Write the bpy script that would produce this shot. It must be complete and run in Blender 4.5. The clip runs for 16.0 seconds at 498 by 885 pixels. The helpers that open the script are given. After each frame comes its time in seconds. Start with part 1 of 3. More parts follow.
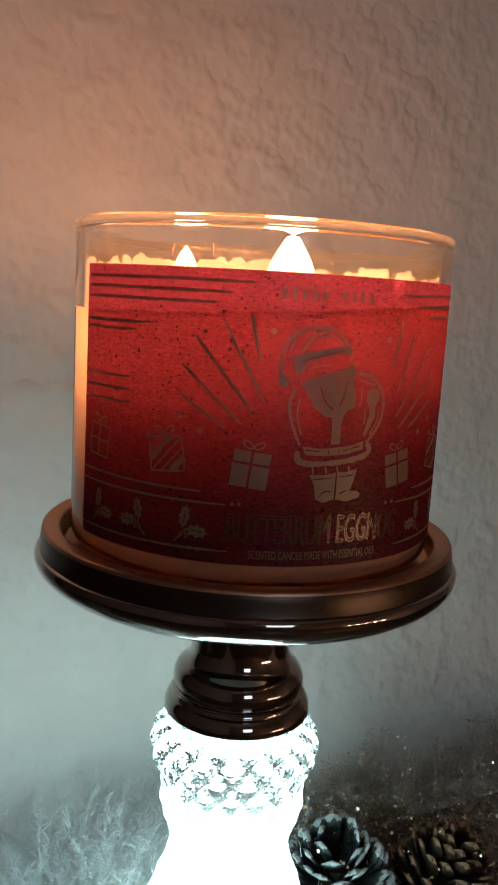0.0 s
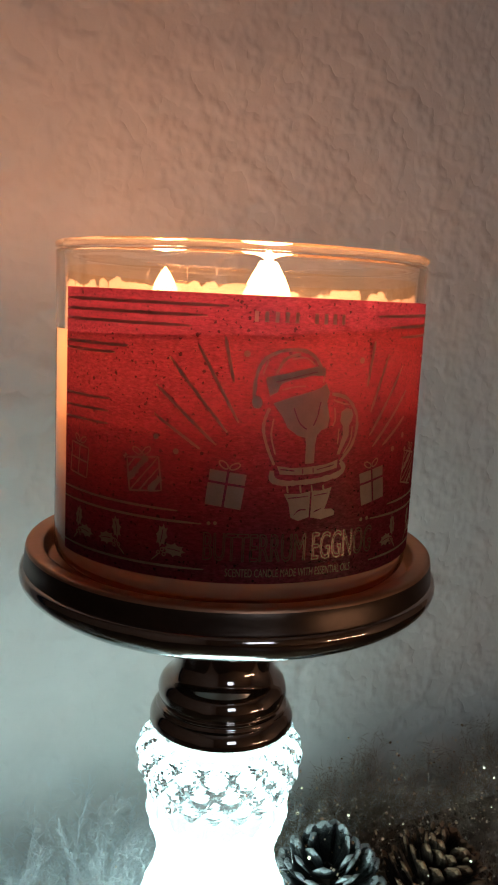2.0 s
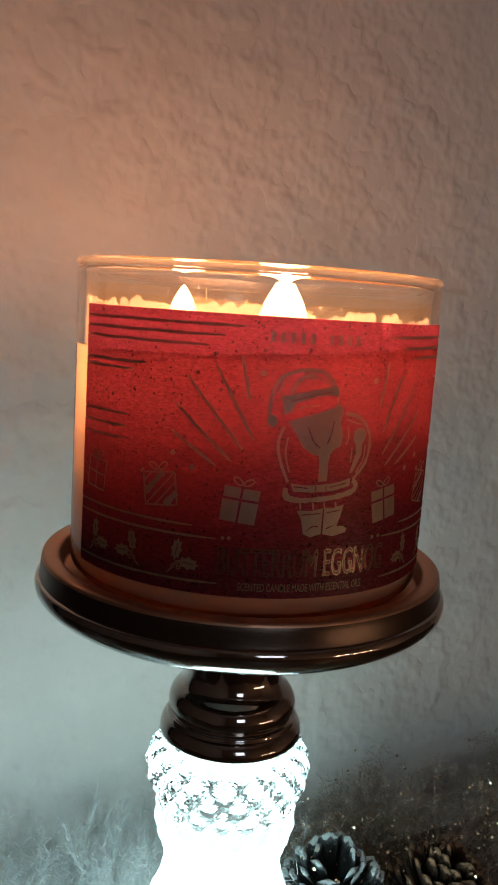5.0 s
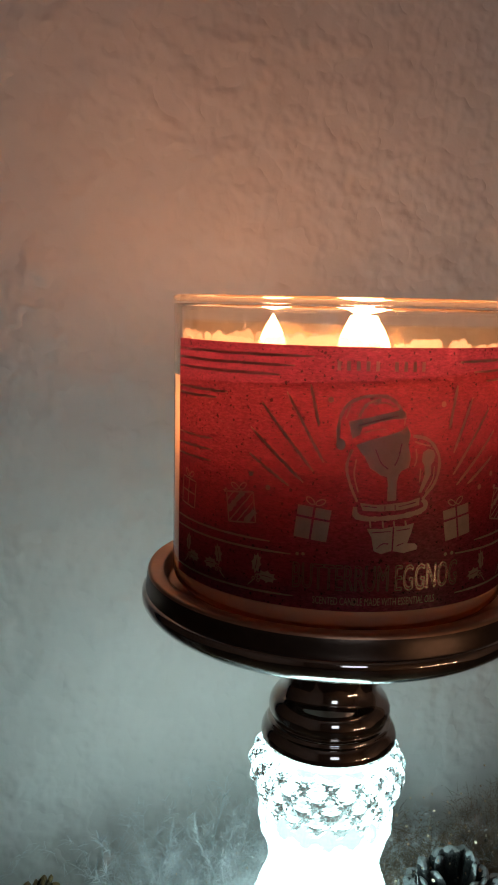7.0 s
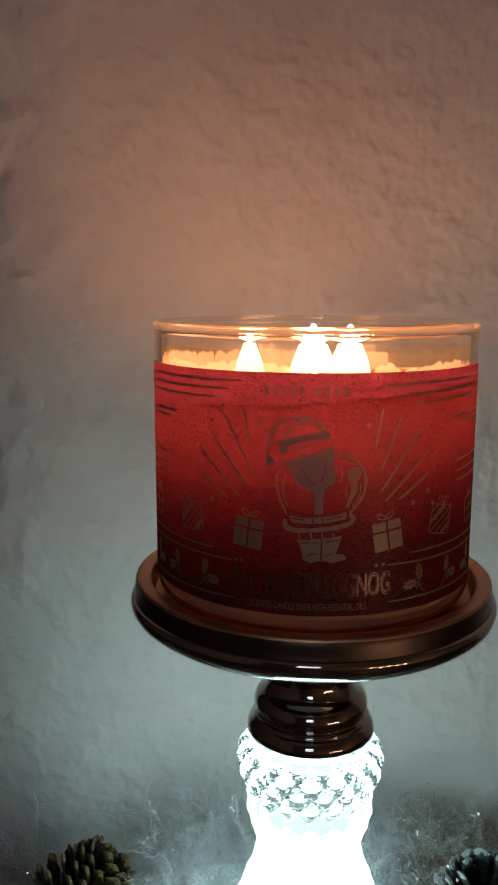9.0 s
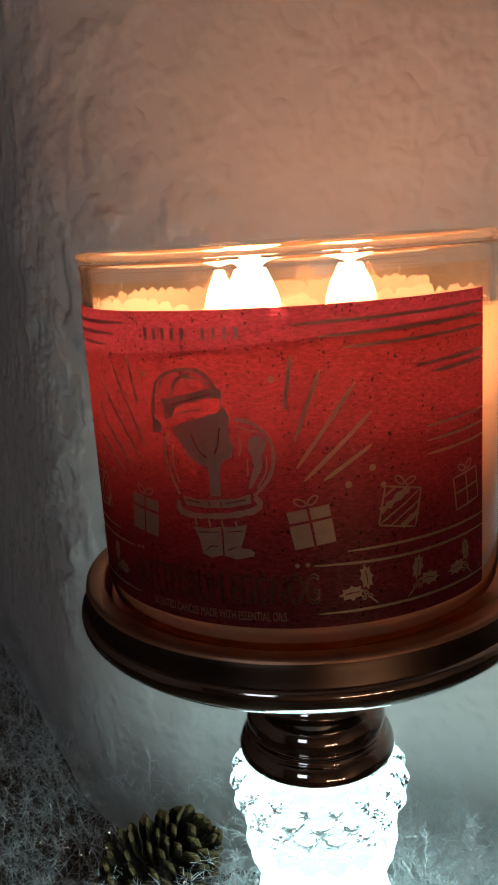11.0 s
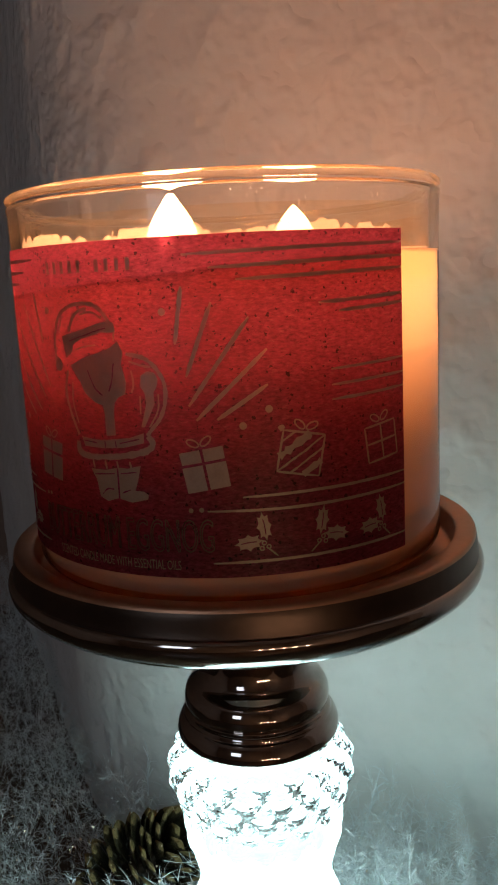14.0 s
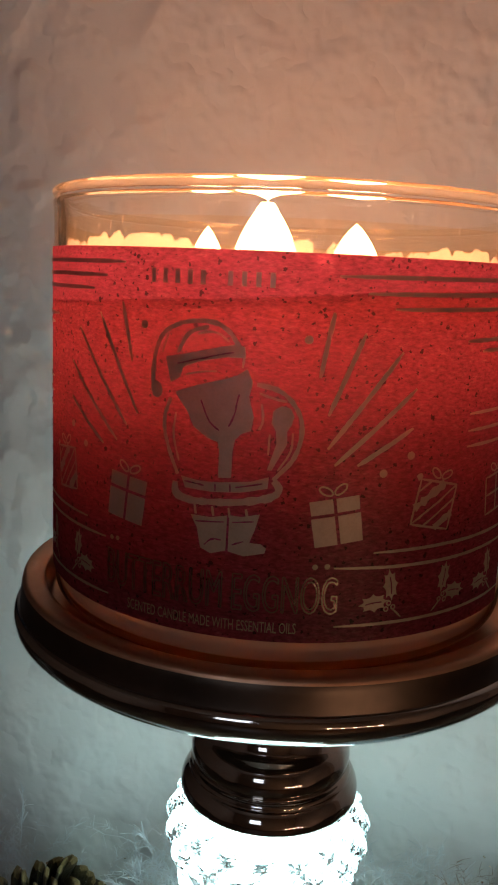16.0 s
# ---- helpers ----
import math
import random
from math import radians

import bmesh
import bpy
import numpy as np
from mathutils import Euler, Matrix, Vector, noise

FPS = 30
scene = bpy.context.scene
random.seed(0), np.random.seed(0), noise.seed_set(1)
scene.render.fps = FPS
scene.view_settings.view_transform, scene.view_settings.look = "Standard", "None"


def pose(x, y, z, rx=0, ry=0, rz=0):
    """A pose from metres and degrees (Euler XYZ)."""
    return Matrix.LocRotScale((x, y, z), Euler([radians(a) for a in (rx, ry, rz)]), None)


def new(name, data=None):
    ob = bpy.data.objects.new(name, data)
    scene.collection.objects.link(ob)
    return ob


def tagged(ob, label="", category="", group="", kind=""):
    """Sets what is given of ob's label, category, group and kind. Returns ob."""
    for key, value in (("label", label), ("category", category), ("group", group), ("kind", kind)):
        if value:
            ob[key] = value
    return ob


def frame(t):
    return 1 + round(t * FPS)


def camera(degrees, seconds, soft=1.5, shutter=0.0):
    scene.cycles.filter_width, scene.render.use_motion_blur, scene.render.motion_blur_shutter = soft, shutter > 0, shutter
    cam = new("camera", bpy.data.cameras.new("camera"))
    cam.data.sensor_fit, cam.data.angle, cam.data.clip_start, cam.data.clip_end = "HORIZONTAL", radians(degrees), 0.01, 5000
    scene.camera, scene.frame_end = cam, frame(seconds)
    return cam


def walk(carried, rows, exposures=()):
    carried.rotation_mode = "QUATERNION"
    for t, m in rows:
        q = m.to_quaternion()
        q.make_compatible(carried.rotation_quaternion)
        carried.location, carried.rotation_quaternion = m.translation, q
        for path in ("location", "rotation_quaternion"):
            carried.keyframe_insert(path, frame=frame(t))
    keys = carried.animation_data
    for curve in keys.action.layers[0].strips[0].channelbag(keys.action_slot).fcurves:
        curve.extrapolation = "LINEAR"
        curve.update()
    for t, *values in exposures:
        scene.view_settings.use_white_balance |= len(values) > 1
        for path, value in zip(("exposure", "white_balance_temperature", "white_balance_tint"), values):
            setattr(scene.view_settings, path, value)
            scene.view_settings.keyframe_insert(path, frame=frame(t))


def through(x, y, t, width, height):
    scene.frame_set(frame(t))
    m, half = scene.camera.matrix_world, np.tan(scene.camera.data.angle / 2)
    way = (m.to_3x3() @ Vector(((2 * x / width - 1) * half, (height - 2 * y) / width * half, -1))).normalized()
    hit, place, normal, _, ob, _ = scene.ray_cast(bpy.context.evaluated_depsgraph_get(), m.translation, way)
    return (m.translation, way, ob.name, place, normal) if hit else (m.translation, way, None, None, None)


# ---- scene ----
# one slow hand-held move round a candle; the origin is the table top under the jar's axis
cam = camera(32.85, 16.0, 2.0)
walk(cam, [
    (0.0, pose(-0.0012, -0.2384, 0.3114, 80.135, -3.279, 0.539)),
    (0.5, pose(-0.0012, -0.2372, 0.3116, 80.057, -3.237, 0.556)),
    (1.0, pose(0.0028, -0.2381, 0.3138, 80.102, -3.043, 0.592)),
    (1.5, pose(0.0054, -0.2397, 0.3158, 80.114, -2.857, 0.603)),
    (2.0, pose(0.0048, -0.2409, 0.3167, 80.172, -2.798, 0.615)),
    (2.5, pose(0.0069, -0.2422, 0.3211, 80.231, -2.830, 0.656)),
    (3.0, pose(0.0061, -0.2424, 0.3191, 80.401, -3.122, 0.874)),
    (3.5, pose(0.0016, -0.2453, 0.3174, 80.482, -3.637, 1.272)),
    (6.0, pose(0.0081, -0.2441, 0.3208, 80.638, -3.509, 1.992)),
    (6.5, pose(0.0136, -0.2446, 0.3206, 80.149, -2.644, 5.299)),
    (7.0, pose(0.0275, -0.2560, 0.3270, 80.586, -1.274, 12.532)),
    (7.5, pose(0.0397, -0.2499, 0.3235, 80.339, -1.345, 15.225)),
    (8.0, pose(0.0591, -0.2521, 0.3297, 80.000, -0.798, 16.802)),
    (8.5, pose(0.0756, -0.2654, 0.3387, 80.157, -0.800, 19.281)),
    (11.0, pose(0.1398, -0.1617, 0.3309, 76.115, 3.603, 43.247)),
    (11.5, pose(0.1517, -0.1556, 0.3217, 76.673, 2.201, 44.717)),
    (12.0, pose(0.1562, -0.1517, 0.3174, 77.770, 1.203, 45.800)),
    (12.5, pose(0.1572, -0.1417, 0.3147, 78.474, 1.146, 46.624)),
    (13.0, pose(0.1630, -0.1352, 0.3131, 78.806, 2.102, 47.470)),
    (13.5, pose(0.1647, -0.1322, 0.3099, 78.959, 2.782, 48.302)),
    (14.0, pose(0.1634, -0.1343, 0.3092, 78.767, 2.843, 49.154)),
    (14.5, pose(0.1549, -0.1415, 0.3113, 78.758, 1.659, 47.891)),
    (15.0, pose(0.1369, -0.1464, 0.3097, 78.439, 0.301, 43.459)),
    (15.5, pose(0.1116, -0.1550, 0.3095, 78.084, -1.639, 39.858)),
    (16.0, pose(0.1006, -0.1612, 0.3132, 78.726, -2.531, 34.732)),
], [(0.0, 0.17), (6.0, 0.15), (7.2, -0.11), (8.5, -0.16), (11.0, 0.02), (12.5, 0.16), (15.0, 0.10), (16.0, 0.29)])

# ---- world and light ----
# the room is dark: the three flames, the lit pedestal, a few far lamps and an added unseen panel do all the lighting
world = bpy.data.worlds.new("night")
scene.world = world
world.use_nodes = True
world.node_tree.nodes["Background"].inputs[0].default_value = (0.010, 0.012, 0.016, 1)
world.node_tree.nodes["Background"].inputs[1].default_value = 0.3
FLAME_GLOW = 61.0
PEDESTAL_GLOW = 4.9
BULB_GLOW = 54.0
PANEL_GLOW = 3.6


# ---- materials ----
def material(name):
    m = bpy.data.materials.new(name)
    m.use_nodes = True
    nt = m.node_tree
    nt.nodes.clear()
    out = nt.nodes.new("ShaderNodeOutputMaterial")
    return m, nt, out


def node(nt, kind, **inputs):
    n = nt.nodes.new("ShaderNode" + kind)
    for k, v in inputs.items():
        n.inputs[k.replace("_", " ")].default_value = v
    return n


def link(nt, a, b):
    nt.links.new(a, b)


def coords(nt, scale=1.0):
    tc = nt.nodes.new("ShaderNodeTexCoord")
    mp = nt.nodes.new("ShaderNodeMapping")
    mp.inputs["Scale"].default_value = (scale, scale, scale) if not isinstance(scale, tuple) else scale
    link(nt, tc.outputs["Object"], mp.inputs["Vector"])
    return mp.outputs["Vector"]


def ramp(nt, fac, stops):
    r = nt.nodes.new("ShaderNodeValToRGB")
    el = r.color_ramp.elements
    while len(el) < len(stops):
        el.new(0.5)
    for e, (p, c) in zip(el, stops):
        e.position, e.color = p, (*c, 1)
    link(nt, fac, r.inputs[0])
    return r.outputs[0]


def noise_tex(nt, vec, scale, detail=4.0, rough=0.55, out="Fac"):
    n = node(nt, "TexNoise", Scale=scale, Detail=detail, Roughness=rough)
    link(nt, vec, n.inputs["Vector"])
    return n.outputs[out]


def bump(nt, height, strength, distance, normal=None):
    b = node(nt, "Bump", Strength=strength, Distance=distance)
    link(nt, height, b.inputs["Height"])
    if normal:
        link(nt, normal, b.inputs["Normal"])
    return b.outputs[0]


def surface(name, dark, light, scale=40.0, rough=(0.5, 0.7), metal=0.0, relief=0.0, relief_scale=200.0, distance=0.001, coat=0.0):
    """A painted, metal or other solid surface: two scales of colour change, changing gloss and fine relief."""
    m, nt, out = material(name)
    vec = coords(nt)
    p = node(nt, "BsdfPrincipled", Metallic=metal, Coat_Weight=coat)
    a = noise_tex(nt, vec, scale, 6.0)
    b = noise_tex(nt, vec, scale * 7.3, 3.0)
    mix = node(nt, "Math")
    mix.operation = "MULTIPLY_ADD"
    mix.inputs[1].default_value = 0.35
    link(nt, b, mix.inputs[0])
    half = node(nt, "Math")
    half.operation = "MULTIPLY"
    half.inputs[1].default_value = 0.7
    link(nt, a, half.inputs[0])
    link(nt, half.outputs[0], mix.inputs[2])
    link(nt, ramp(nt, mix.outputs[0], [(0.3, dark), (0.72, light)]), p.inputs["Base Color"])
    r = node(nt, "MapRange", From_Min=0.3, From_Max=0.7, To_Min=rough[0], To_Max=rough[1])
    link(nt, a, r.inputs[0])
    link(nt, r.outputs[0], p.inputs["Roughness"])
    if relief:
        link(nt, bump(nt, noise_tex(nt, vec, relief_scale, 5.0), relief, distance), p.inputs["Normal"])
    link(nt, p.outputs[0], out.inputs[0])
    return m


def glowing(name, colour, strength):
    m, nt, out = material(name)
    e = node(nt, "Emission", Color=(*colour, 1), Strength=strength)
    link(nt, e.outputs[0], out.inputs[0])
    return m


def glass(name, colour, ior=1.46, rough=0.0, relief=0.0, relief_scale=150.0):
    m, nt, out = material(name)
    g = node(nt, "BsdfGlass", Color=(*colour, 1), IOR=ior, Roughness=rough)
    if relief:
        link(nt, bump(nt, noise_tex(nt, coords(nt), relief_scale, 2.0), relief, 0.001), g.inputs["Normal"])
    link(nt, g.outputs[0], out.inputs[0])
    return m


def sheer(name, diffuse, through, share, rough=0.5, clear=0.0, gloss=0.0, mottling=0.0, speckle=False, relief=0.0):
    """Something light comes through: wax or paper. share: of the light that is passed on rather than thrown back."""
    m, nt, out = material(name)
    vec = coords(nt)
    d, t = node(nt, "BsdfDiffuse"), node(nt, "BsdfTranslucent")
    for n, c in ((d, diffuse), (t, through)):
        low = tuple(v * (1 - mottling) for v in c)
        col = ramp(nt, noise_tex(nt, coords(nt, (1.0, 1.0, 2.6)), 800.0, 4.0, 0.7), [(0.34, low), (0.66, tuple(min(1, v * (1 + mottling)) for v in c))])
        if speckle:
            # dark fibres and flecks in the paper, of two sizes
            rag = nt.nodes.new("ShaderNodeMixRGB")
            rag.inputs[0].default_value = 0.0011
            link(nt, vec, rag.inputs[1])
            link(nt, noise_tex(nt, vec, 1500.0, 3.0, 0.6, "Color"), rag.inputs[2])
            for scale, cut in ((1000.0, 0.095), (520.0, 0.07), (280.0, 0.036)):
                vo = node(nt, "TexVoronoi", Scale=scale, Randomness=1.0)
                link(nt, rag.outputs[0], vo.inputs["Vector"])
                gate = node(nt, "Math")
                gate.operation = "LESS_THAN"
                link(nt, vo.outputs["Distance"], gate.inputs[0])
                size = node(nt, "MapRange", From_Min=0.45, From_Max=0.95, To_Min=0.0, To_Max=cut * 3.2)
                sep = nt.nodes.new("ShaderNodeSeparateColor")
                link(nt, vo.outputs["Color"], sep.inputs[0])
                link(nt, sep.outputs[0], size.inputs[0])
                link(nt, size.outputs[0], gate.inputs[1])
                mixer = nt.nodes.new("ShaderNodeMixRGB")
                mixer.inputs[2].default_value = (c[0] * 0.22, c[1] * 0.3, c[2] * 0.3, 1)
                link(nt, gate.outputs[0], mixer.inputs[0])
                link(nt, col, mixer.inputs[1])
                col = mixer.outputs[0]
            # pale fibres that lie along the sheet
            fibre = ramp(nt, noise_tex(nt, coords(nt, (1.0, 1.0, 3.6)), 520.0, 3.0, 0.75), [(0.56, (0, 0, 0)), (0.74, (0.55, 0.55, 0.55))])
            pale = nt.nodes.new("ShaderNodeMixRGB")
            pale.inputs[2].default_value = (min(1, c[0] * 1.7), c[1] * 3.0 + 0.012, c[2] * 2.0 + 0.012, 1)
            link(nt, fibre, pale.inputs[0])
            link(nt, col, pale.inputs[1])
            col = pale.outputs[0]
        link(nt, col, n.inputs["Color"])
    if relief:
        nrm = bump(nt, noise_tex(nt, vec, 500.0, 4.0), relief, 0.0004)
        link(nt, nrm, d.inputs["Normal"])
    mix = node(nt, "MixShader", Fac=share)
    link(nt, d.outputs[0], mix.inputs[1])
    link(nt, t.outputs[0], mix.inputs[2])
    last = mix.outputs[0]
    if clear:
        tr = node(nt, "BsdfTransparent", Color=(*through, 1))
        mx = node(nt, "MixShader", Fac=clear)
        link(nt, last, mx.inputs[1])
        link(nt, tr.outputs[0], mx.inputs[2])
        last = mx.outputs[0]
    if gloss:
        gl = node(nt, "BsdfGlossy", Roughness=rough)
        mx = node(nt, "MixShader", Fac=gloss)
        link(nt, last, mx.inputs[1])
        link(nt, gl.outputs[0], mx.inputs[2])
        last = mx.outputs[0]
    link(nt, last, out.inputs[0])
    return m


def plaster():
    """Matt white paint over an orange-peel coat: lumps with soft rims, pinholes and fine grain."""
    m, nt, out = material("wall_paint")
    vec = coords(nt)
    p = node(nt, "BsdfPrincipled", Roughness=0.85)
    link(nt, ramp(nt, noise_tex(nt, vec, 14.0, 6.0), [(0.3, (0.60, 0.58, 0.56)), (0.7, (0.70, 0.68, 0.66))]), p.inputs["Base Color"])
    lumps = ramp(nt, noise_tex(nt, vec, 60.0, 2.0, 0.5), [(0.44, (0, 0, 0)), (0.66, (1, 1, 1))])
    peel = ramp(nt, noise_tex(nt, vec, 150.0, 2.0, 0.5), [(0.45, (0, 0, 0)), (0.70, (1, 1, 1))])
    n1 = bump(nt, lumps, 0.58, 0.0020)
    n2 = bump(nt, peel, 0.14, 0.0008, n1)
    n3 = bump(nt, noise_tex(nt, vec, 900.0, 4.0), 0.12, 0.0003, n2)
    link(nt, n3, p.inputs["Normal"])
    link(nt, p.outputs[0], out.inputs[0])
    return m


WALL_PAINT = plaster()
TABLE_WOOD = surface("dark_table_wood", (0.05, 0.03, 0.02), (0.11, 0.06, 0.035), 12.0, (0.35, 0.55), 0, 0.1, 90.0)
ROOM_PAINT = surface("room_paint", (0.34, 0.27, 0.225), (0.42, 0.34, 0.29), 2.0, (0.8, 0.95))
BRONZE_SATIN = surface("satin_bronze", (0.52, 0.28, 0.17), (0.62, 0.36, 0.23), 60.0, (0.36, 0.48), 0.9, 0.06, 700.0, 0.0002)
BRONZE_SHADED = surface("shaded_bronze", (0.085, 0.062, 0.05), (0.12, 0.088, 0.07), 60.0, (0.28, 0.38), 1.0, 0.05, 700.0, 0.0002)
BRONZE_GLOSS = surface("glossy_bronze", (0.40, 0.37, 0.345), (0.50, 0.46, 0.43), 45.0, (0.05, 0.11), 1.0, 0.03, 300.0, 0.0002)
JAR_GLASS = glass("clear_jar_glass", (0.99, 0.98, 0.96), 1.46, 0.0, 0.02, 60.0)
CRYSTAL = glass("cut_crystal", (0.96, 0.99, 1.0), 1.5, 0.03)
LED_GLOW = glowing("led_core", (0.66, 0.965, 0.955), PEDESTAL_GLOW)
FLAME = glowing("candle_flame", (1.0, 0.405, 0.185), FLAME_GLOW)
WAX_LIQUID = sheer("melted_wax", (0.85, 0.66, 0.36), (1.0, 0.90, 0.70), 0.85, 0.05, clear=0.72, gloss=0.03)
WAX_FILM = sheer("wax_film", (0.9, 0.82, 0.7), (1.0, 0.90, 0.74), 0.7, 0.3, clear=0.992, gloss=0.02, mottling=0.05)
WAX_SPLASH = sheer("wax_splash", (0.9, 0.88, 0.84), (0.92, 0.98, 1.0), 0.50, 0.3, clear=0.30, mottling=0.10)
CORE_DIMMER = sheer("dimmer_sheet", (0.45, 0.48, 0.50), (0.52, 0.57, 0.58), 0.6, 0.4, mottling=0.15)
LABEL_PAPER = sheer("red_label_paper", (0.25, 0.028, 0.034), (0.212, 0.037, 0.094), 0.63, 0.42, gloss=0.018, mottling=0.36, speckle=True, relief=0.3)


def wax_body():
    """Cream wax whose glow is put into the material: the light passed on fades down by height."""
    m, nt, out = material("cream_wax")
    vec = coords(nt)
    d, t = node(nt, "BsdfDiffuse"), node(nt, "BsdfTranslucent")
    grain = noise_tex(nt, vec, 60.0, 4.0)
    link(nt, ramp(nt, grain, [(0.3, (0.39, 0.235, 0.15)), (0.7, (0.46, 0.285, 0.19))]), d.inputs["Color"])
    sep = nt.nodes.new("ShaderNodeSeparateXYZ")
    # the melt line is tilted to fit the camera's view
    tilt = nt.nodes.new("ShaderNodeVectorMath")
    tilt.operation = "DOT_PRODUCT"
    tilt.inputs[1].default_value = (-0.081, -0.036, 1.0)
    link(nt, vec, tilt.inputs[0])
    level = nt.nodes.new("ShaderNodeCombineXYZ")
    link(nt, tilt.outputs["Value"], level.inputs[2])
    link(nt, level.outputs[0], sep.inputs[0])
    # the glow's deeper orange lower down is coloured in by height
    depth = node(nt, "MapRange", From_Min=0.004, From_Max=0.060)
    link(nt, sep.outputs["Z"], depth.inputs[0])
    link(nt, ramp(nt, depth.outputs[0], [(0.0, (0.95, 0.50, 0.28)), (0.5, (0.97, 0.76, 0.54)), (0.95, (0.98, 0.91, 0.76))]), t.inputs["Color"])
    # share of light passed on, faded by height to imitate glow scattered in wax
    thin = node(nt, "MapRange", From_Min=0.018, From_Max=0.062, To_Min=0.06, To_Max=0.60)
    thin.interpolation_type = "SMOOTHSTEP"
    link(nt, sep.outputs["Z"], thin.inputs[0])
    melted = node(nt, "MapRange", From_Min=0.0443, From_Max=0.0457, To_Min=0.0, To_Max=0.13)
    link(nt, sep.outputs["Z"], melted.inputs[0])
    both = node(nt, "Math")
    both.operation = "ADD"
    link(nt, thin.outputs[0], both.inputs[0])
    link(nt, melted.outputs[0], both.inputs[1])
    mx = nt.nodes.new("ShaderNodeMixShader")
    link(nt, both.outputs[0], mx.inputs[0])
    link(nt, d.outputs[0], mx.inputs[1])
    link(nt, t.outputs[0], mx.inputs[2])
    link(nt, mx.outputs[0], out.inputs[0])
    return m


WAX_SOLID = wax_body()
WAX_FLOOR = sheer("wax_floor", (0.80, 0.70, 0.58), (0.95, 0.72, 0.48), 0.55, mottling=0.05)
FOIL_BRIGHT = surface("mirror_foil", (0.15, 0.11, 0.09), (0.22, 0.165, 0.13), 300.0, (0.26, 0.34), 1.0, 0.15, 900.0, 0.0002)
GLARE_METAL = surface("glare_metal", (0.70, 0.70, 0.70), (0.80, 0.80, 0.80), 80.0, (0.3, 0.4), 0.6)
BULB = glowing("warm_bulb", (1.0, 0.60, 0.36), BULB_GLOW)
PANEL_LIGHT = glowing("panel_light", (0.75, 0.85, 1.0), PANEL_GLOW)
WHITE_PAINT = surface("white_paint", (0.70, 0.70, 0.68), (0.80, 0.80, 0.78), 20.0, (0.4, 0.6))


def thin_print(m, share):
    """Ink so thin that the paper shows through it."""
    nt = m.node_tree
    out = next(n for n in nt.nodes if n.type == "OUTPUT_MATERIAL")
    shader = out.inputs[0].links[0].from_socket
    mx = node(nt, "MixShader", Fac=share)
    link(nt, shader, mx.inputs[1])
    link(nt, node(nt, "BsdfTransparent").outputs[0], mx.inputs[2])
    link(nt, mx.outputs[0], out.inputs[0])
    return m


def piped_glow(m, colour, share):
    """Mixes a translucent tint into glass, in place of flame light piped along its wall."""
    nt = m.node_tree
    out = next(n for n in nt.nodes if n.type == "OUTPUT_MATERIAL")
    shader = out.inputs[0].links[0].from_socket
    mx = node(nt, "MixShader", Fac=share)
    link(nt, shader, mx.inputs[1])
    link(nt, node(nt, "BsdfTranslucent", Color=(*colour, 1)).outputs[0], mx.inputs[2])
    link(nt, mx.outputs[0], out.inputs[0])
    return m


piped_glow(JAR_GLASS, (0.95, 0.95, 0.90), 0.011)


def wetted_glass():
    """The jar's wall where wax lies against it: nothing but its outer gloss is left to see."""
    m, nt, out = material("wetted_glass")
    fr = node(nt, "Fresnel", IOR=1.45)
    mx = nt.nodes.new("ShaderNodeMixShader")
    link(nt, fr.outputs[0], mx.inputs[0])
    link(nt, node(nt, "BsdfTransparent", Color=(0.99, 0.98, 0.96, 1)).outputs[0], mx.inputs[1])
    link(nt, node(nt, "BsdfGlossy", Roughness=0.03).outputs[0], mx.inputs[2])
    link(nt, mx.outputs[0], out.inputs[0])
    return m


WET_GLASS = wetted_glass()
# the rim's golden glow is partly tint, for flame light piped up the glass
RIM_GLASS = piped_glow(glass("rim_glass", (1.0, 0.97, 0.92), 1.46, 0.05), (1.0, 0.92, 0.72), 0.045)
FOIL = thin_print(surface("champagne_foil", (0.36, 0.25, 0.18), (0.50, 0.36, 0.265), 300.0, (0.42, 0.52), 0.5, 0.1, 900.0, 0.0002), 0.20)
BLACK_WICK = surface("charred_wick", (0.01, 0.009, 0.008), (0.03, 0.025, 0.02), 500.0, (0.8, 0.95))


# ---- building helpers ----
def mesh_of(name, bm, smooth=True):
    me = bpy.data.meshes.new(name)
    bm.normal_update()
    bm.to_mesh(me)
    bm.free()
    if smooth:
        me.shade_smooth()
    return me


def part(name, bm, mat, parent=None, label="", smooth=True):
    ob = new(name, mesh_of(name, bm, smooth))
    ob.data.materials.append(mat)
    ob.parent = parent
    return tagged(ob, label)


def thing(name, label, category, at=(0, 0, 0), group="", kind=""):
    ob = new(name)
    ob.empty_display_size = 0.01
    ob.location = at
    return tagged(ob, label, category, group, kind)


def lathe(profile, steps=96, closed=False, start=0.0, sweep=360.0, wave=None):
    """Turns (radius, height) pairs round the z axis. closed: the last pair joins the first one."""
    bm = bmesh.new()
    full = sweep >= 360
    cols = []
    for i in range(steps if full else steps + 1):
        a = radians(start + sweep * i / steps)
        cols.append([bm.verts.new((wave(r, z, a) * math.cos(a), wave(r, z, a) * math.sin(a), z) if wave else (r * math.cos(a), r * math.sin(a), z)) for r, z in profile])
    n = len(profile)
    for i in range(steps):
        a, b = cols[i], cols[(i + 1) % len(cols)]
        for j in range(n if closed else n - 1):
            k = (j + 1) % n
            bm.faces.new((a[j], b[j], b[k], a[k]))
    bmesh.ops.remove_doubles(bm, verts=bm.verts, dist=1e-7)
    return bm


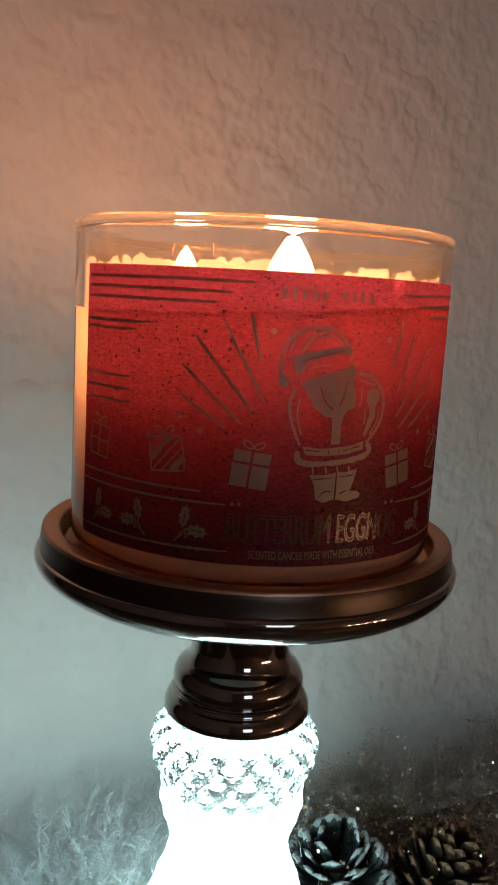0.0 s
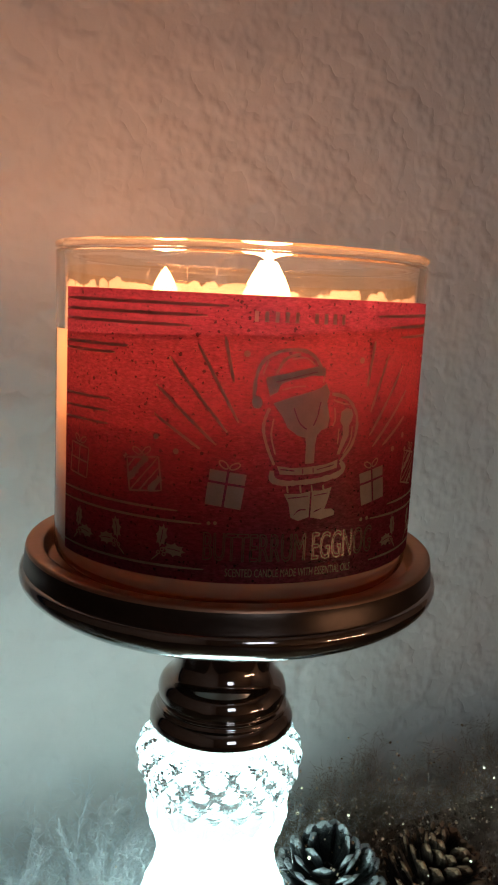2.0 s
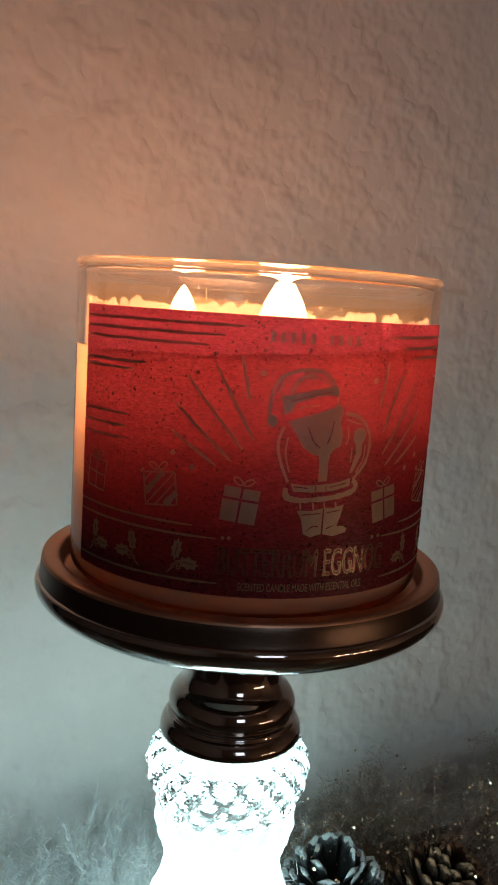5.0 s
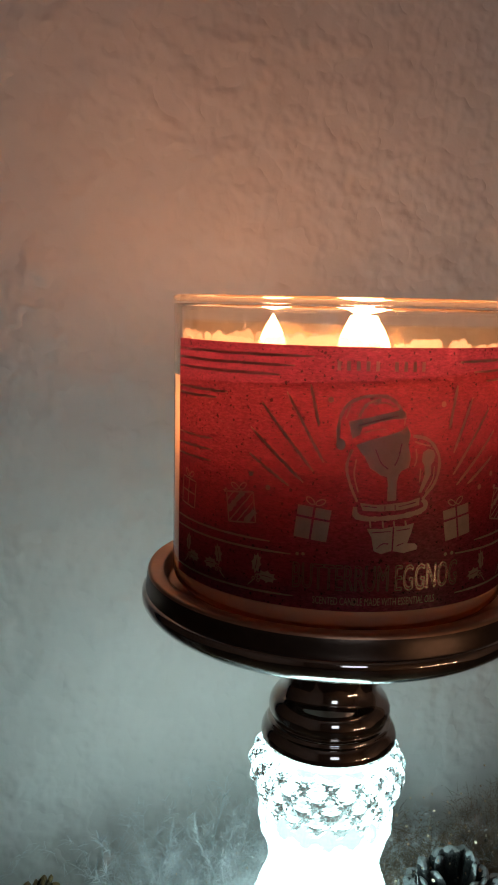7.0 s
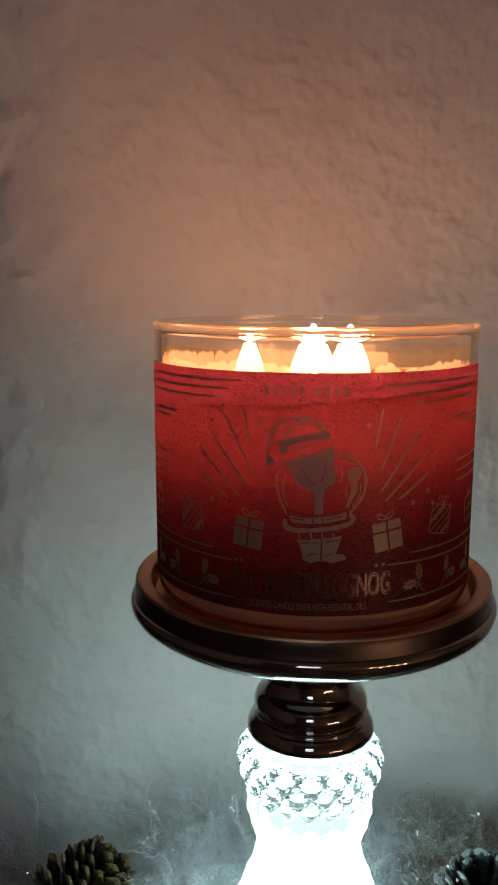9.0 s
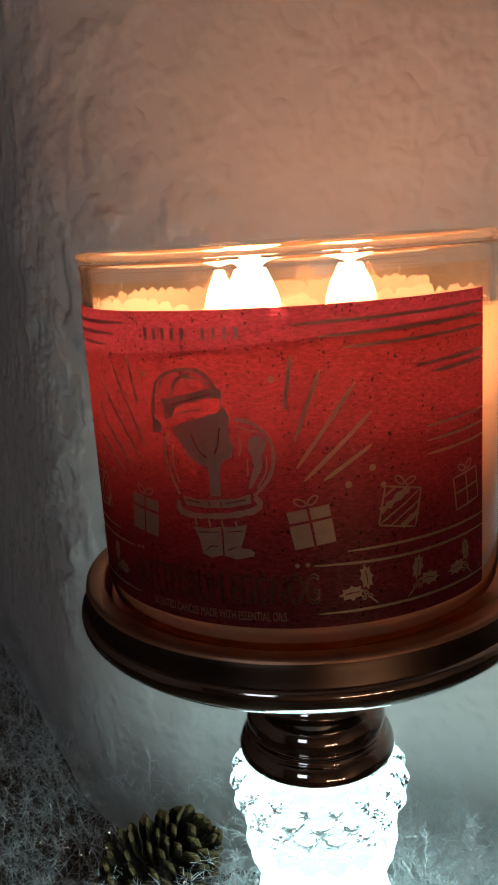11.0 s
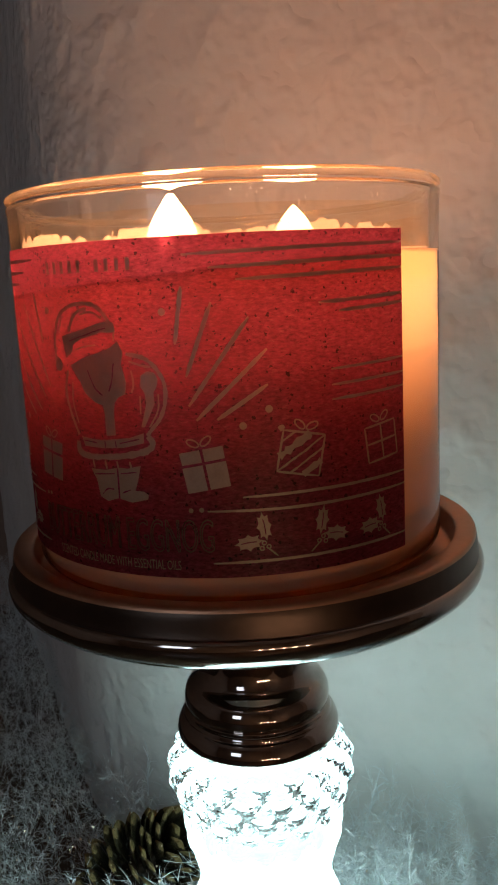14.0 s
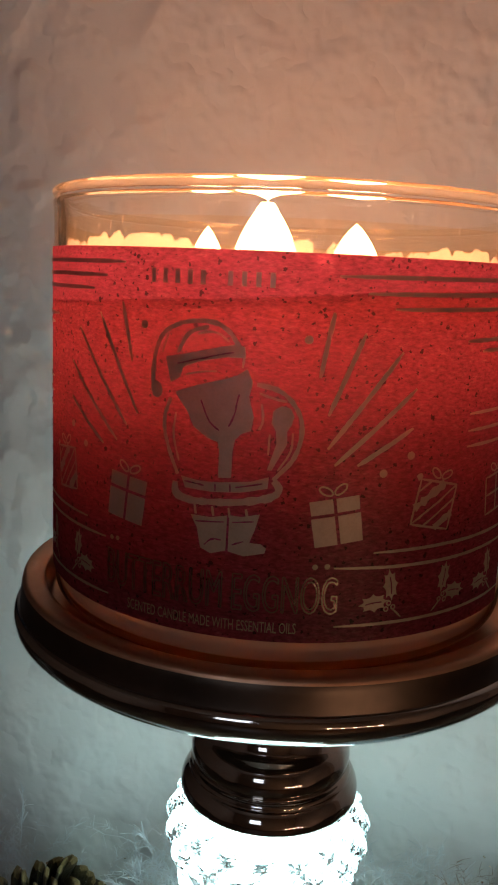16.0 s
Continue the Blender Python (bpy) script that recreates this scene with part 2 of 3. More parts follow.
def smooth_profile(points, rounds=2):
    """Corner cutting: rounds off a profile while its ends stay."""
    for _ in range(rounds):
        out = [points[0]]
        for (r0, z0), (r1, z1) in zip(points, points[1:]):
            out += [(r0 * 0.75 + r1 * 0.25, z0 * 0.75 + z1 * 0.25), (r0 * 0.25 + r1 * 0.75, z0 * 0.25 + z1 * 0.75)]
        out.append(points[-1])
        points = out
    return points


def box(size, at=(0, 0, 0), bevel=0.0):
    bm = bmesh.new()
    bmesh.ops.create_cube(bm, size=1.0, matrix=Matrix.Translation(at) @ Matrix.Diagonal((*size, 1)))
    if bevel:
        bmesh.ops.bevel(bm, geom=bm.edges[:], offset=bevel, segments=2, affect="EDGES")
    return bm


# ---- the setting ----
WALL_TURN = 28.0      # the wall runs askew behind the candle
WALL_OFF = 0.157      # from the jar's axis
BEND_AT, BEND_BY, BEND_R = -0.082, 47.0, 0.160      # where the wall turns away, by how much, and how roundly


def build_wall():
    """The plastered wall: an orange-peel coat with trowelled lumps, as mesh relief flattened rightwards to suit the
    view.
    """
    wide, high, step = 1.5, 1.0, 0.0026
    nx, nz = int(wide / step), int(high / step)
    grid = np.zeros((nz + 1, nx + 1, 3))
    for k in range(nz + 1):
        for i in range(nx + 1):
            x, z = -0.65 + i * step, -0.02 + k * step
            v = Vector((x * 95, 3.1, z * 95))
            lump = noise.noise(v * 0.55) * 0.6 + noise.noise(v * 1.15) * 0.5 + noise.noise(v * 2.5) * 0.12
            ridge = max(0.0, lump - 0.08) ** 0.8
            # lumps get lower to the right, where the wall looks soft from the camera
            out = (0.0023 - 0.0011 * max(0.0, min(1.0, (x + 0.05) / 0.17))) * ridge + 0.0016 * noise.noise(v * 0.12)
            if x < BEND_AT + 0.02:
                near = math.exp(-((x - BEND_AT + 0.055) / 0.035) ** 2)
                out += 0.0003 * near * noise.noise(Vector((x * 90, 7.7, z * 14))) + 0.0002 * near * noise.noise(Vector((x * 190, 1.7, z * 40)))
            run = max(0.0, BEND_AT - x)
            arc = min(radians(BEND_BY), run / BEND_R)
            rest = run - arc * BEND_R
            px = max(x, BEND_AT) - BEND_R * math.sin(arc) - rest * math.cos(arc)
            py = BEND_R * (1 - math.cos(arc)) + rest * math.sin(arc)
            grid[k, i] = px - out * math.sin(arc), py - out * math.cos(arc), z
    me = bpy.data.meshes.new("wall_back")
    idx = np.arange((nz + 1) * (nx + 1)).reshape(nz + 1, nx + 1)
    faces = np.stack([idx[:-1, :-1], idx[:-1, 1:], idx[1:, 1:], idx[1:, :-1]], -1).reshape(-1, 4)
    me.from_pydata(grid.reshape(-1, 3).tolist(), [], faces.tolist())
    me.shade_smooth()
    me.materials.append(WALL_PAINT)
    ob = tagged(new("wall_back", me), "white-painted plaster wall with orange-peel texture", "wall", kind="structure")
    c, s = math.cos(radians(WALL_TURN)), math.sin(radians(WALL_TURN))
    ob.matrix_world = Matrix.Translation((-s * WALL_OFF, c * WALL_OFF, 0)) @ Matrix.Rotation(radians(WALL_TURN), 4, "Z")
    return ob


wall = build_wall()
turn = Matrix.Rotation(radians(WALL_TURN), 4, "Z")


def slab(name, size, at, mat, label, category):
    ob = part(name, box(size, (0, 0, 0), 0.003), mat, None, label, False)
    ob.matrix_world = turn @ Matrix.Translation(at)
    return tagged(ob, label, category, kind="structure")


slab("table_top", (1.6, 0.70, 0.03), (0.1, WALL_OFF - 0.053, -0.0152), TABLE_WOOD, "dark wooden mantel top under the candle", "shelf")
slab("wall_core", (2.58, 0.10, 3.2), (1.21, WALL_OFF + 0.062, 0.4), ROOM_PAINT, "plain core of the plastered wall", "wall")
side_core = slab("wall_core_side", (2.70, 0.10, 3.2), (0, 0, 0), ROOM_PAINT, "plain core of the plastered wall", "wall")
side_core.matrix_world = turn @ Matrix.Translation((BEND_AT, WALL_OFF, 0.4)) @ Matrix.Rotation(-radians(BEND_BY), 4, "Z") @ Matrix.Translation((-1.38, 0.075, 0))
slab("wall_front", (5.0, 0.10, 3.2), (0, -3.2, 0.4), ROOM_PAINT, "plain room wall in the dark", "wall")
slab("wall_left", (0.10, 5.4, 3.2), (-2.3, -0.6, 0.4), ROOM_PAINT, "plain room wall in the dark", "wall")
slab("wall_right", (0.10, 3.4, 3.2), (2.5, -1.5, 0.4), ROOM_PAINT, "plain room wall in the dark", "wall")
slab("floor", (5.2, 6.0, 0.10), (0, -0.3, -1.15), TABLE_WOOD, "dark wooden floor of the room", "floor")
slab("ceiling", (5.2, 6.0, 0.10), (0, -0.3, 2.0), ROOM_PAINT, "plain room ceiling in the dark", "ceiling")


# ---- the candle ----
JAR_R, JAR_FOOT, JAR_RIM = 0.0508, 0.2425, 0.3285
candle = thing("jar_candle", "burning three-wick candle in a clear glass jar with a red label", "candle", (0, 0, JAR_FOOT))


def jar_bits():
    z0 = 0.0
    top = JAR_RIM - JAR_FOOT
    outer = smooth_profile([(0.0, 0.0), (0.040, 0.0), (0.0475, 0.0), (0.0505, 0.0025), (0.0506, 0.006)]) + [(0.0506, 0.03), (0.0507, 0.0640), (JAR_R, top - 0.004)]
    lip = smooth_profile([(JAR_R, top - 0.004), (0.0510, top - 0.003), (0.0510, top - 0.002), (0.0490, top - 0.002), (0.0487, top - 0.003), (0.0486, top - 0.005)])
    inner = [(0.0485, 0.0640), (0.0484, 0.03), (0.0482, 0.008)] + smooth_profile([(0.0482, 0.008), (0.0478, 0.0052), (0.044, 0.0050), (0.0, 0.0050)])
    shell = lathe(outer + lip[1:] + inner, 160)
    for v in shell.verts:
        if abs(v.co.z - 0.0640) < 1e-5:
            # the wax wets the glass up to its own level
            v.co.z = 0.3092 - JAR_FOOT + 0.0033 * (v.co.x * 0.913 + v.co.y * 0.407) / 0.0503
    ob = part("glass_jar", shell, JAR_GLASS, candle, "clear glass jar with a rounded rim")
    ob.visible_shadow = False
    ob.data.materials.append(WET_GLASS)
    for f in ob.data.polygons:
        if f.center.z < 0.0600:
            f.material_index = 1
    rim = part("rim", lathe([(0.0501 + 0.00105 * math.cos(t), top - 0.0006 + 0.0010 * math.sin(t)) for t in [2 * math.pi * i / 12 for i in range(12)]], 160, True), RIM_GLASS, candle, "rounded glass rim tinted golden for piped flame light")
    rim.visible_shadow = False
    solid_top, pool_top = 0.283 - JAR_FOOT, 0.3092 - JAR_FOOT
    body = [(0.0, 0.0012), (0.0455, 0.0012), (0.0490, 0.0030), (0.0503, 0.007), (0.0503, 0.010)] + [(0.0503, 0.010 + (pool_top + 0.0004 - 0.010) * k / 12) for k in range(1, 13)]

    def tipped(bm):
        """Raises the wax on one side to fit the level seen by the camera."""
        for v in bm.verts:
            v.co.z += 0.0033 * (v.co.x * 0.913 + v.co.y * 0.407) / 0.0503 * max(0.0, v.co.z / pool_top) ** 2
        return bm
    part("solid_wax", tipped(lathe(body, 128)), WAX_SOLID, candle, "hollow cream wax, its glow set to fade by height")
    part("wax_floor", lathe([(0.0, solid_top - 0.022), (0.030, solid_top - 0.0225), (0.044, solid_top - 0.024), (0.0502, solid_top - 0.027)], 96), WAX_FLOOR, candle, "firm wax under the melted pool")
    part("melted_wax", tipped(lathe([(0.0484, pool_top + 0.0006), (0.0474, pool_top + 0.0001), (0.0460, pool_top), (0.0, pool_top - 0.0002)][::-1], 128)), WAX_LIQUID, candle, "pool of clear melted wax")
    return 0.306 - JAR_FOOT


POOL = jar_bits()
LABEL_FROM, LABEL_TO = -146.2, 4.5
LABEL_LOW, LABEL_HIGH = 0.2500 - JAR_FOOT, 0.3170 - JAR_FOOT
label = part("paper_label", lathe([(0.05105, LABEL_LOW + (LABEL_HIGH - LABEL_LOW) * i / 12) for i in range(13)], 120, False, LABEL_FROM, LABEL_TO - LABEL_FROM), LABEL_PAPER, candle, "speckled red paper label printed in champagne foil")

def flame_line(wide, tall):
    """A teardrop: a round foot, widest low down, drawn out to a point."""
    line = [(0.0, 0.0015)]
    for i in range(1, 20):
        u = i / 20
        line.append((wide * min(1.0, math.sqrt(u / 0.14)) * 0.96 * (1 - u ** 2.4) ** 0.9 + 0.00001, 0.0015 + tall * u))
    return line + [(0.0, 0.0015 + tall)]


for x, y, wide, tall in ((0.0070, -0.0208, 0.0076, 0.0212), (-0.0212, -0.0029, 0.0051, 0.0176), (0.0068, 0.0168, 0.0074, 0.0197)):
    w = part("wick", lathe([(0.0, -0.010), (0.0009, -0.010), (0.0008, 0.003), (0.0005, 0.0045), (0.0, 0.0046)], 10), BLACK_WICK, candle, "charred cotton wick")
    w.location = (x, y, POOL)
    part("flame", lathe(flame_line(wide, tall), 20), FLAME, w, "warm white candle flame")


# ---- the candle holder ----
holder = thing("candle_holder", "lit cut-crystal pedestal candle holder with a bronze plate", "candle holder", (-0.0002, 0.0014, 0))
plate = part("plate", lathe(smooth_profile([(0.0, 0.2405), (0.050, 0.2405), (0.0520, 0.2405), (0.0527, 0.2412), (0.0533, 0.2452), (0.0542, 0.2460), (0.0575, 0.2462), (0.0584, 0.2458), (0.0586, 0.2450)], 2), 160), BRONZE_SATIN, holder, "satin bronze rim round the jar")
# the dark room this band mirrors is put into its base colour
part("band", lathe(smooth_profile([(0.0586, 0.2450), (0.0588, 0.2440), (0.0590, 0.2412), (0.0592, 0.2398)], 1), 160), BRONZE_SHADED, plate, "band round the plate, coloured dark for the room it mirrors")
part("underside", lathe(smooth_profile([(0.0592, 0.2398), (0.0602, 0.2394), (0.0606, 0.2375), (0.0598, 0.2350), (0.056, 0.2318), (0.048, 0.2288), (0.036, 0.2270), (0.022, 0.2262), (0.0, 0.2260)], 2), 160), BRONZE_GLOSS, plate, "glossy rounded underside of the plate")
part("stem", lathe(smooth_profile([(0.0154, 0.2263), (0.0148, 0.2200), (0.0145, 0.2110), (0.0147, 0.2066), (0.0160, 0.2040), (0.0186, 0.2020), (0.0197, 0.1994), (0.0196, 0.1968), (0.0188, 0.1956), (0.0189, 0.1951), (0.0198, 0.1947), (0.0201, 0.1941), (0.0201, 0.1936), (0.0208, 0.1930), (0.0216, 0.1916), (0.0220, 0.1902), (0.0220, 0.1890)], 2) + [(0.0219, 0.1879), (0.0194, 0.1878), (0.0190, 0.1836), (0.0150, 0.1835)], 96), BRONZE_GLOSS, holder, "glossy turned bronze stem").location.y = 0.0012


# pale disc added for the bright line the lamp reflects under the plate
part("glare_disc", lathe([(0.0150, 0.2252), (0.0270, 0.2252), (0.0276, 0.2258), (0.0276, 0.2268)], 96), GLARE_METAL, plate, "pale disc added for the lamp's bright reflection under the plate")


def facets(r, z, a):
    """Cut crystal: slanting ridges that run both ways round the body."""
    k = 9
    up = (z - 0.168) * (330 if z < 0.168 else 285)
    p = abs(math.sin(a * k + up)) + abs(math.sin(a * k - up))
    deep = 0.030 + 0.022 * max(0.0, min(1.0, (z - 0.163) / 0.006))
    return r * (1.0 - 1.1 * deep + deep * p + 0.006 * noise.noise(Vector((math.cos(a) * 7, math.sin(a) * 7, z * 300))))


crystal_line = smooth_profile([(0.0, 0.1845), (0.0196, 0.1850), (0.0222, 0.1846), (0.0241, 0.1818), (0.0251, 0.1782), (0.0247, 0.1742), (0.0228, 0.1690), (0.0215, 0.1655), (0.0220, 0.1610), (0.0216, 0.1560), (0.0196, 0.1510), (0.0184, 0.1460), (0.0182, 0.1420), (0.0205, 0.1345), (0.0250, 0.1230), (0.0285, 0.1080), (0.0270, 0.0850), (0.0220, 0.0650), (0.0230, 0.0480), (0.0330, 0.0250), (0.0450, 0.0110), (0.0480, 0.0040), (0.0470, 0.0), (0.0, 0.0)], 2)
body = part("crystal_body", lathe(crystal_line[::-1], 150, wave=facets), CRYSTAL, holder, "cut clear crystal column", False)
body.visible_shadow = False
body.location.y = 0.0014
core_line = smooth_profile([(0.0, 0.1535), (0.0060, 0.1535), (0.0110, 0.1542), (0.0138, 0.1570), (0.0170, 0.1592), (0.0195, 0.1584), (0.0188, 0.1530), (0.0171, 0.1430), (0.0192, 0.1330), (0.0230, 0.1200), (0.0255, 0.1050), (0.0240, 0.0850), (0.0195, 0.0650), (0.0210, 0.0400), (0.0300, 0.0120), (0.0, 0.0100)], 1)
part("led_core", lathe(core_line, 48), LED_GLOW, body, "glowing white lamp inside the crystal")
# unseen cap, added so the upper facets look grey instead of white
part("core_dimmer", lathe(smooth_profile([(0.0, 0.1578), (0.0060, 0.1576), (0.0105, 0.1570), (0.0122, 0.1560), (0.0118, 0.1552)], 1), 48), CORE_DIMMER, body, "unseen cap added to dim the lamp from above")


# ---- residue on the inside of the jar ----
def splash_bits():
    rng = random.Random(12)
    # low rounded clots that the boiling wax has left side by side on the glass
    clots = []
    for _ in range(420):
        a = rng.uniform(0, 360)
        tall = noise.noise(Vector((math.cos(radians(a)) * 2.4, math.sin(radians(a)) * 2.4, 4.2)))
        clots.append((a, rng.uniform(0.5, 1.9), 11.0 + 2.6 * tall + rng.uniform(-1.2, 0.7)))
    bm = bmesh.new()
    last = None
    steps = 1600
    for i in range(steps + 1):
        a = 360 * i / steps
        top = 9.0
        for c, r, z in clots:
            d = abs((a - c + 180) % 360 - 180) * 0.84
            if d < r:
                top = max(top, z + math.sqrt(r * r - d * d))
        t = radians(a)
        if abs((a - 41 + 180) % 360 - 180) < 34:
            top = 1.6 + 0.4 * noise.noise(Vector((a, 0.5, 3.0)))
        top += 0.3 * noise.noise(Vector((math.cos(t) * 210, math.sin(t) * 210, 5.0))) + 0.45 * noise.noise(Vector((math.cos(t) * 90, math.sin(t) * 90, 1.0)))
        rows = []
        level = POOL + 0.0032 + 0.0033 * math.cos(t - 0.42)
        crest = max(level + 0.0010, POOL + top * 0.001)
        for r, z in ((0.0484, level + 0.0001), (0.0482, level + 0.0006), (0.0480, level + 0.6 * (crest - level)), (0.0481, crest)):
            rows.append(bm.verts.new((r * math.cos(t), r * math.sin(t), z)))
        if last:
            for k in range(3):
                bm.faces.new((last[k], rows[k], rows[k + 1], last[k + 1]))
        last = rows
    part("wax_film", lathe([(0.0482, POOL + 0.001), (0.0483, JAR_RIM - JAR_FOOT - 0.006)], 128), WAX_FILM, candle, "thin haze of wax on the glass")
    part("wax_splash", bm, WAX_SPLASH, candle, "clotted white wax splashes above the pool")
    # stray hairs and drops of wax higher up the glass
    flecks = bmesh.new()
    for _ in range(70):
        a, z = rng.uniform(0, 360), rng.uniform(0.3185, 0.3255) - JAR_FOOT
        long, lean = (rng.uniform(0.3, 0.8), 0) if rng.random() < 0.7 else (rng.uniform(1.2, 2.6), rng.uniform(-0.6, 0.6))
        for k in (0, 1):
            pts = []
            for da, dz in ((-0.09, 0), (0.09, 0), (0.09 + lean / 2, 0.5), (-0.09 + lean / 2, 0.5)):
                t = radians(a + (da + k * lean / 2) / 0.84)
                pts.append(flecks.verts.new((0.0480 * math.cos(t), 0.0480 * math.sin(t), z + (dz + k * 0.5) * long * 0.001)))
            flecks.faces.new(pts)
    part("wax_flecks", flecks, WAX_SPLASH, candle, "stray flecks of wax on the glass")


splash_bits()


# ---- printing on the label ----
def curved(bm, name, mat, lift=0.00014):
    """Bends a flat mesh (x: degrees round the jar, y: millimetres up) onto the label."""
    lo = min(v.co.x for v in bm.verts)
    hi = max(v.co.x for v in bm.verts)
    a = math.floor(lo / 2) * 2 + 2
    while a < hi:
        bmesh.ops.bisect_plane(bm, geom=bm.verts[:] + bm.edges[:] + bm.faces[:], plane_co=(a, 0, 0), plane_no=(1, 0, 0))
        a += 2
    for v in bm.verts:
        t, z, r = radians(v.co.x), v.co.y / 1000, 0.05105 + lift
        v.co = (r * math.cos(t), r * math.sin(t), z)
    return part(name, bm, mat, label, "", True)


DEG = 0.89      # millimetres to a degree round the label


def stroke(bm, pts, width, taper=0.6, ragged=0.12, seed=0.0):
    """A hand-drawn line through points (degrees, millimetres)."""
    if len(pts) > 2:
        pts = smooth_profile(list(pts), 2)
    dense = []
    for (a0, z0), (a1, z1) in zip(pts, pts[1:]):
        n = max(2, int(math.hypot((a1 - a0) * DEG, z1 - z0) / 0.7))
        dense += [(a0 + (a1 - a0) * i / n, z0 + (z1 - z0) * i / n) for i in range(n)]
    dense.append(pts[-1])
    last = None
    for i, (a, z) in enumerate(dense):
        b, c = dense[max(0, i - 1)], dense[min(len(dense) - 1, i + 1)]
        dx, dz = (c[0] - b[0]) * DEG, c[1] - b[1]
        ln = math.hypot(dx, dz) or 1
        u = i / (len(dense) - 1)
        w = width / 2 * (1 - taper + taper * min(1, 6 * min(u, 1 - u) + 0.15)) * (1 + ragged * 2 * noise.noise(Vector((a * 1.3, z * 1.3, seed))))
        off = 0.25 * ragged * noise.noise(Vector((a * 0.6, z * 0.6, seed + 9)))
        nx, nz = -dz / ln, dx / ln
        pair = [bm.verts.new(((a * DEG + nx * (off + k * w)) / DEG, z + nz * (off + k * w), 0)) for k in (-1, 1)]
        if last:
            bm.faces.new((last[0], pair[0], pair[1], last[1]))
        last = pair
    return bm


def blob(bm, pts):
    """A filled outline through points (degrees, millimetres)."""
    bm.faces.new([bm.verts.new((a, z, 0)) for a, z in pts])
    return bm


def round_outline(a, z, rx, rz, spin=0.0, n=20, spikes=0, depth=0.0):
    out = []
    for i in range(n):
        t = 2 * math.pi * i / n
        k = 1 + (depth * (1 if (i * spikes * 2 // n) % 2 else -1) if spikes else 0)
        x, y = rx * k * math.cos(t), rz * k * math.sin(t)
        out.append((a + (x * math.cos(spin) - y * math.sin(spin)) / DEG, z + x * math.sin(spin) + y * math.cos(spin)))
    return out


def line_bit(name, pts, width, mat=None, **more):
    return curved(stroke(bmesh.new(), pts, width, seed=pts[0][0], **more), name, mat or FOIL)


MIDDLE = -70.8
# rows of hand-drawn lines that run in from both ends of the label
for a1, z in ((-91.6, 71.8), (-96.9, 69.4), (-101.1, 67.0), (-118.7, 61.5), (-123.2, 59.7), (-124.8, 48.6), (-125.0, 45.6), (-125.4, 42.6)):
    line_bit("printed_line", [(LABEL_FROM + 0.3, z), (a1, z + 0.1)], 0.75 if z > 50 else 0.6)
for a0, z in ((-49.0, 71.3), (-43.5, 68.7), (-37.9, 66.3), (-19.9, 61.2), (-15.0, 59.4), (-17.3, 48.2), (-17.3, 45.1), (-17.3, 42.2)):
    line_bit("printed_line", [(a0, z - 0.3), (LABEL_TO - 0.3, z + 0.5)], 0.75 if z > 50 else 0.6)
# beams to both sides of the figure
for p, q in (((-92.3, 65.1), (-89.6, 54.9)), ((-99.0, 63.0), (-88.0, 45.8)), ((-106.5, 59.9), (-90.8, 43.4)), ((-110.0, 53.4), (-93.5, 40.4)), ((-110.4, 46.6), (-97.6, 39.2))):
    line_bit("printed_beam", [p, q], 0.75)
for p, q in (((-49.5, 65.2), (-51.5, 54.4)), ((-43.3, 62.0), (-49.5, 48.1)), ((-35.5, 59.0), (-49.3, 42.4)), ((-31.9, 52.8), (-47.8, 39.6)), ((-32.0, 46.0), (-43.3, 39.6))):
    line_bit("printed_beam", [p, q], 0.85)
# dots
for a, z, r in ((-86.6, 61.5, 0.75), (-94.6, 21.9, 0.45), (-92.9, 22.0, 0.45), (-32.0, 41.2, 0.75), (-37.8, 38.2, 0.75), (-54.0, 60.6, 0.75), (-50.3, 21.6, 0.5), (-47.9, 21.7, 0.5), (-109.6, 41.2, 0.7), (-104.0, 38.2, 0.7)):
    curved(blob(bmesh.new(), round_outline(a, z, r, r, 0, 14)), "printed_dot", FOIL)
# double lines above and one line below the holly
for pts in ([(-38.6, 24.0), (LABEL_TO - 0.3, 24.5)], [(-46.6, 21.4), (-25.0, 21.1), (LABEL_TO - 0.3, 21.7)], [(-45.9, 10.6), (LABEL_TO - 0.3, 11.0)], [(LABEL_FROM + 0.3, 24.6), (-103.0, 24.2)], [(LABEL_FROM + 0.3, 21.8), (-96.5, 21.6)], [(LABEL_FROM + 0.3, 10.2), (-95.5, 10.6)]):
    line_bit("printed_rule", pts, 0.6)


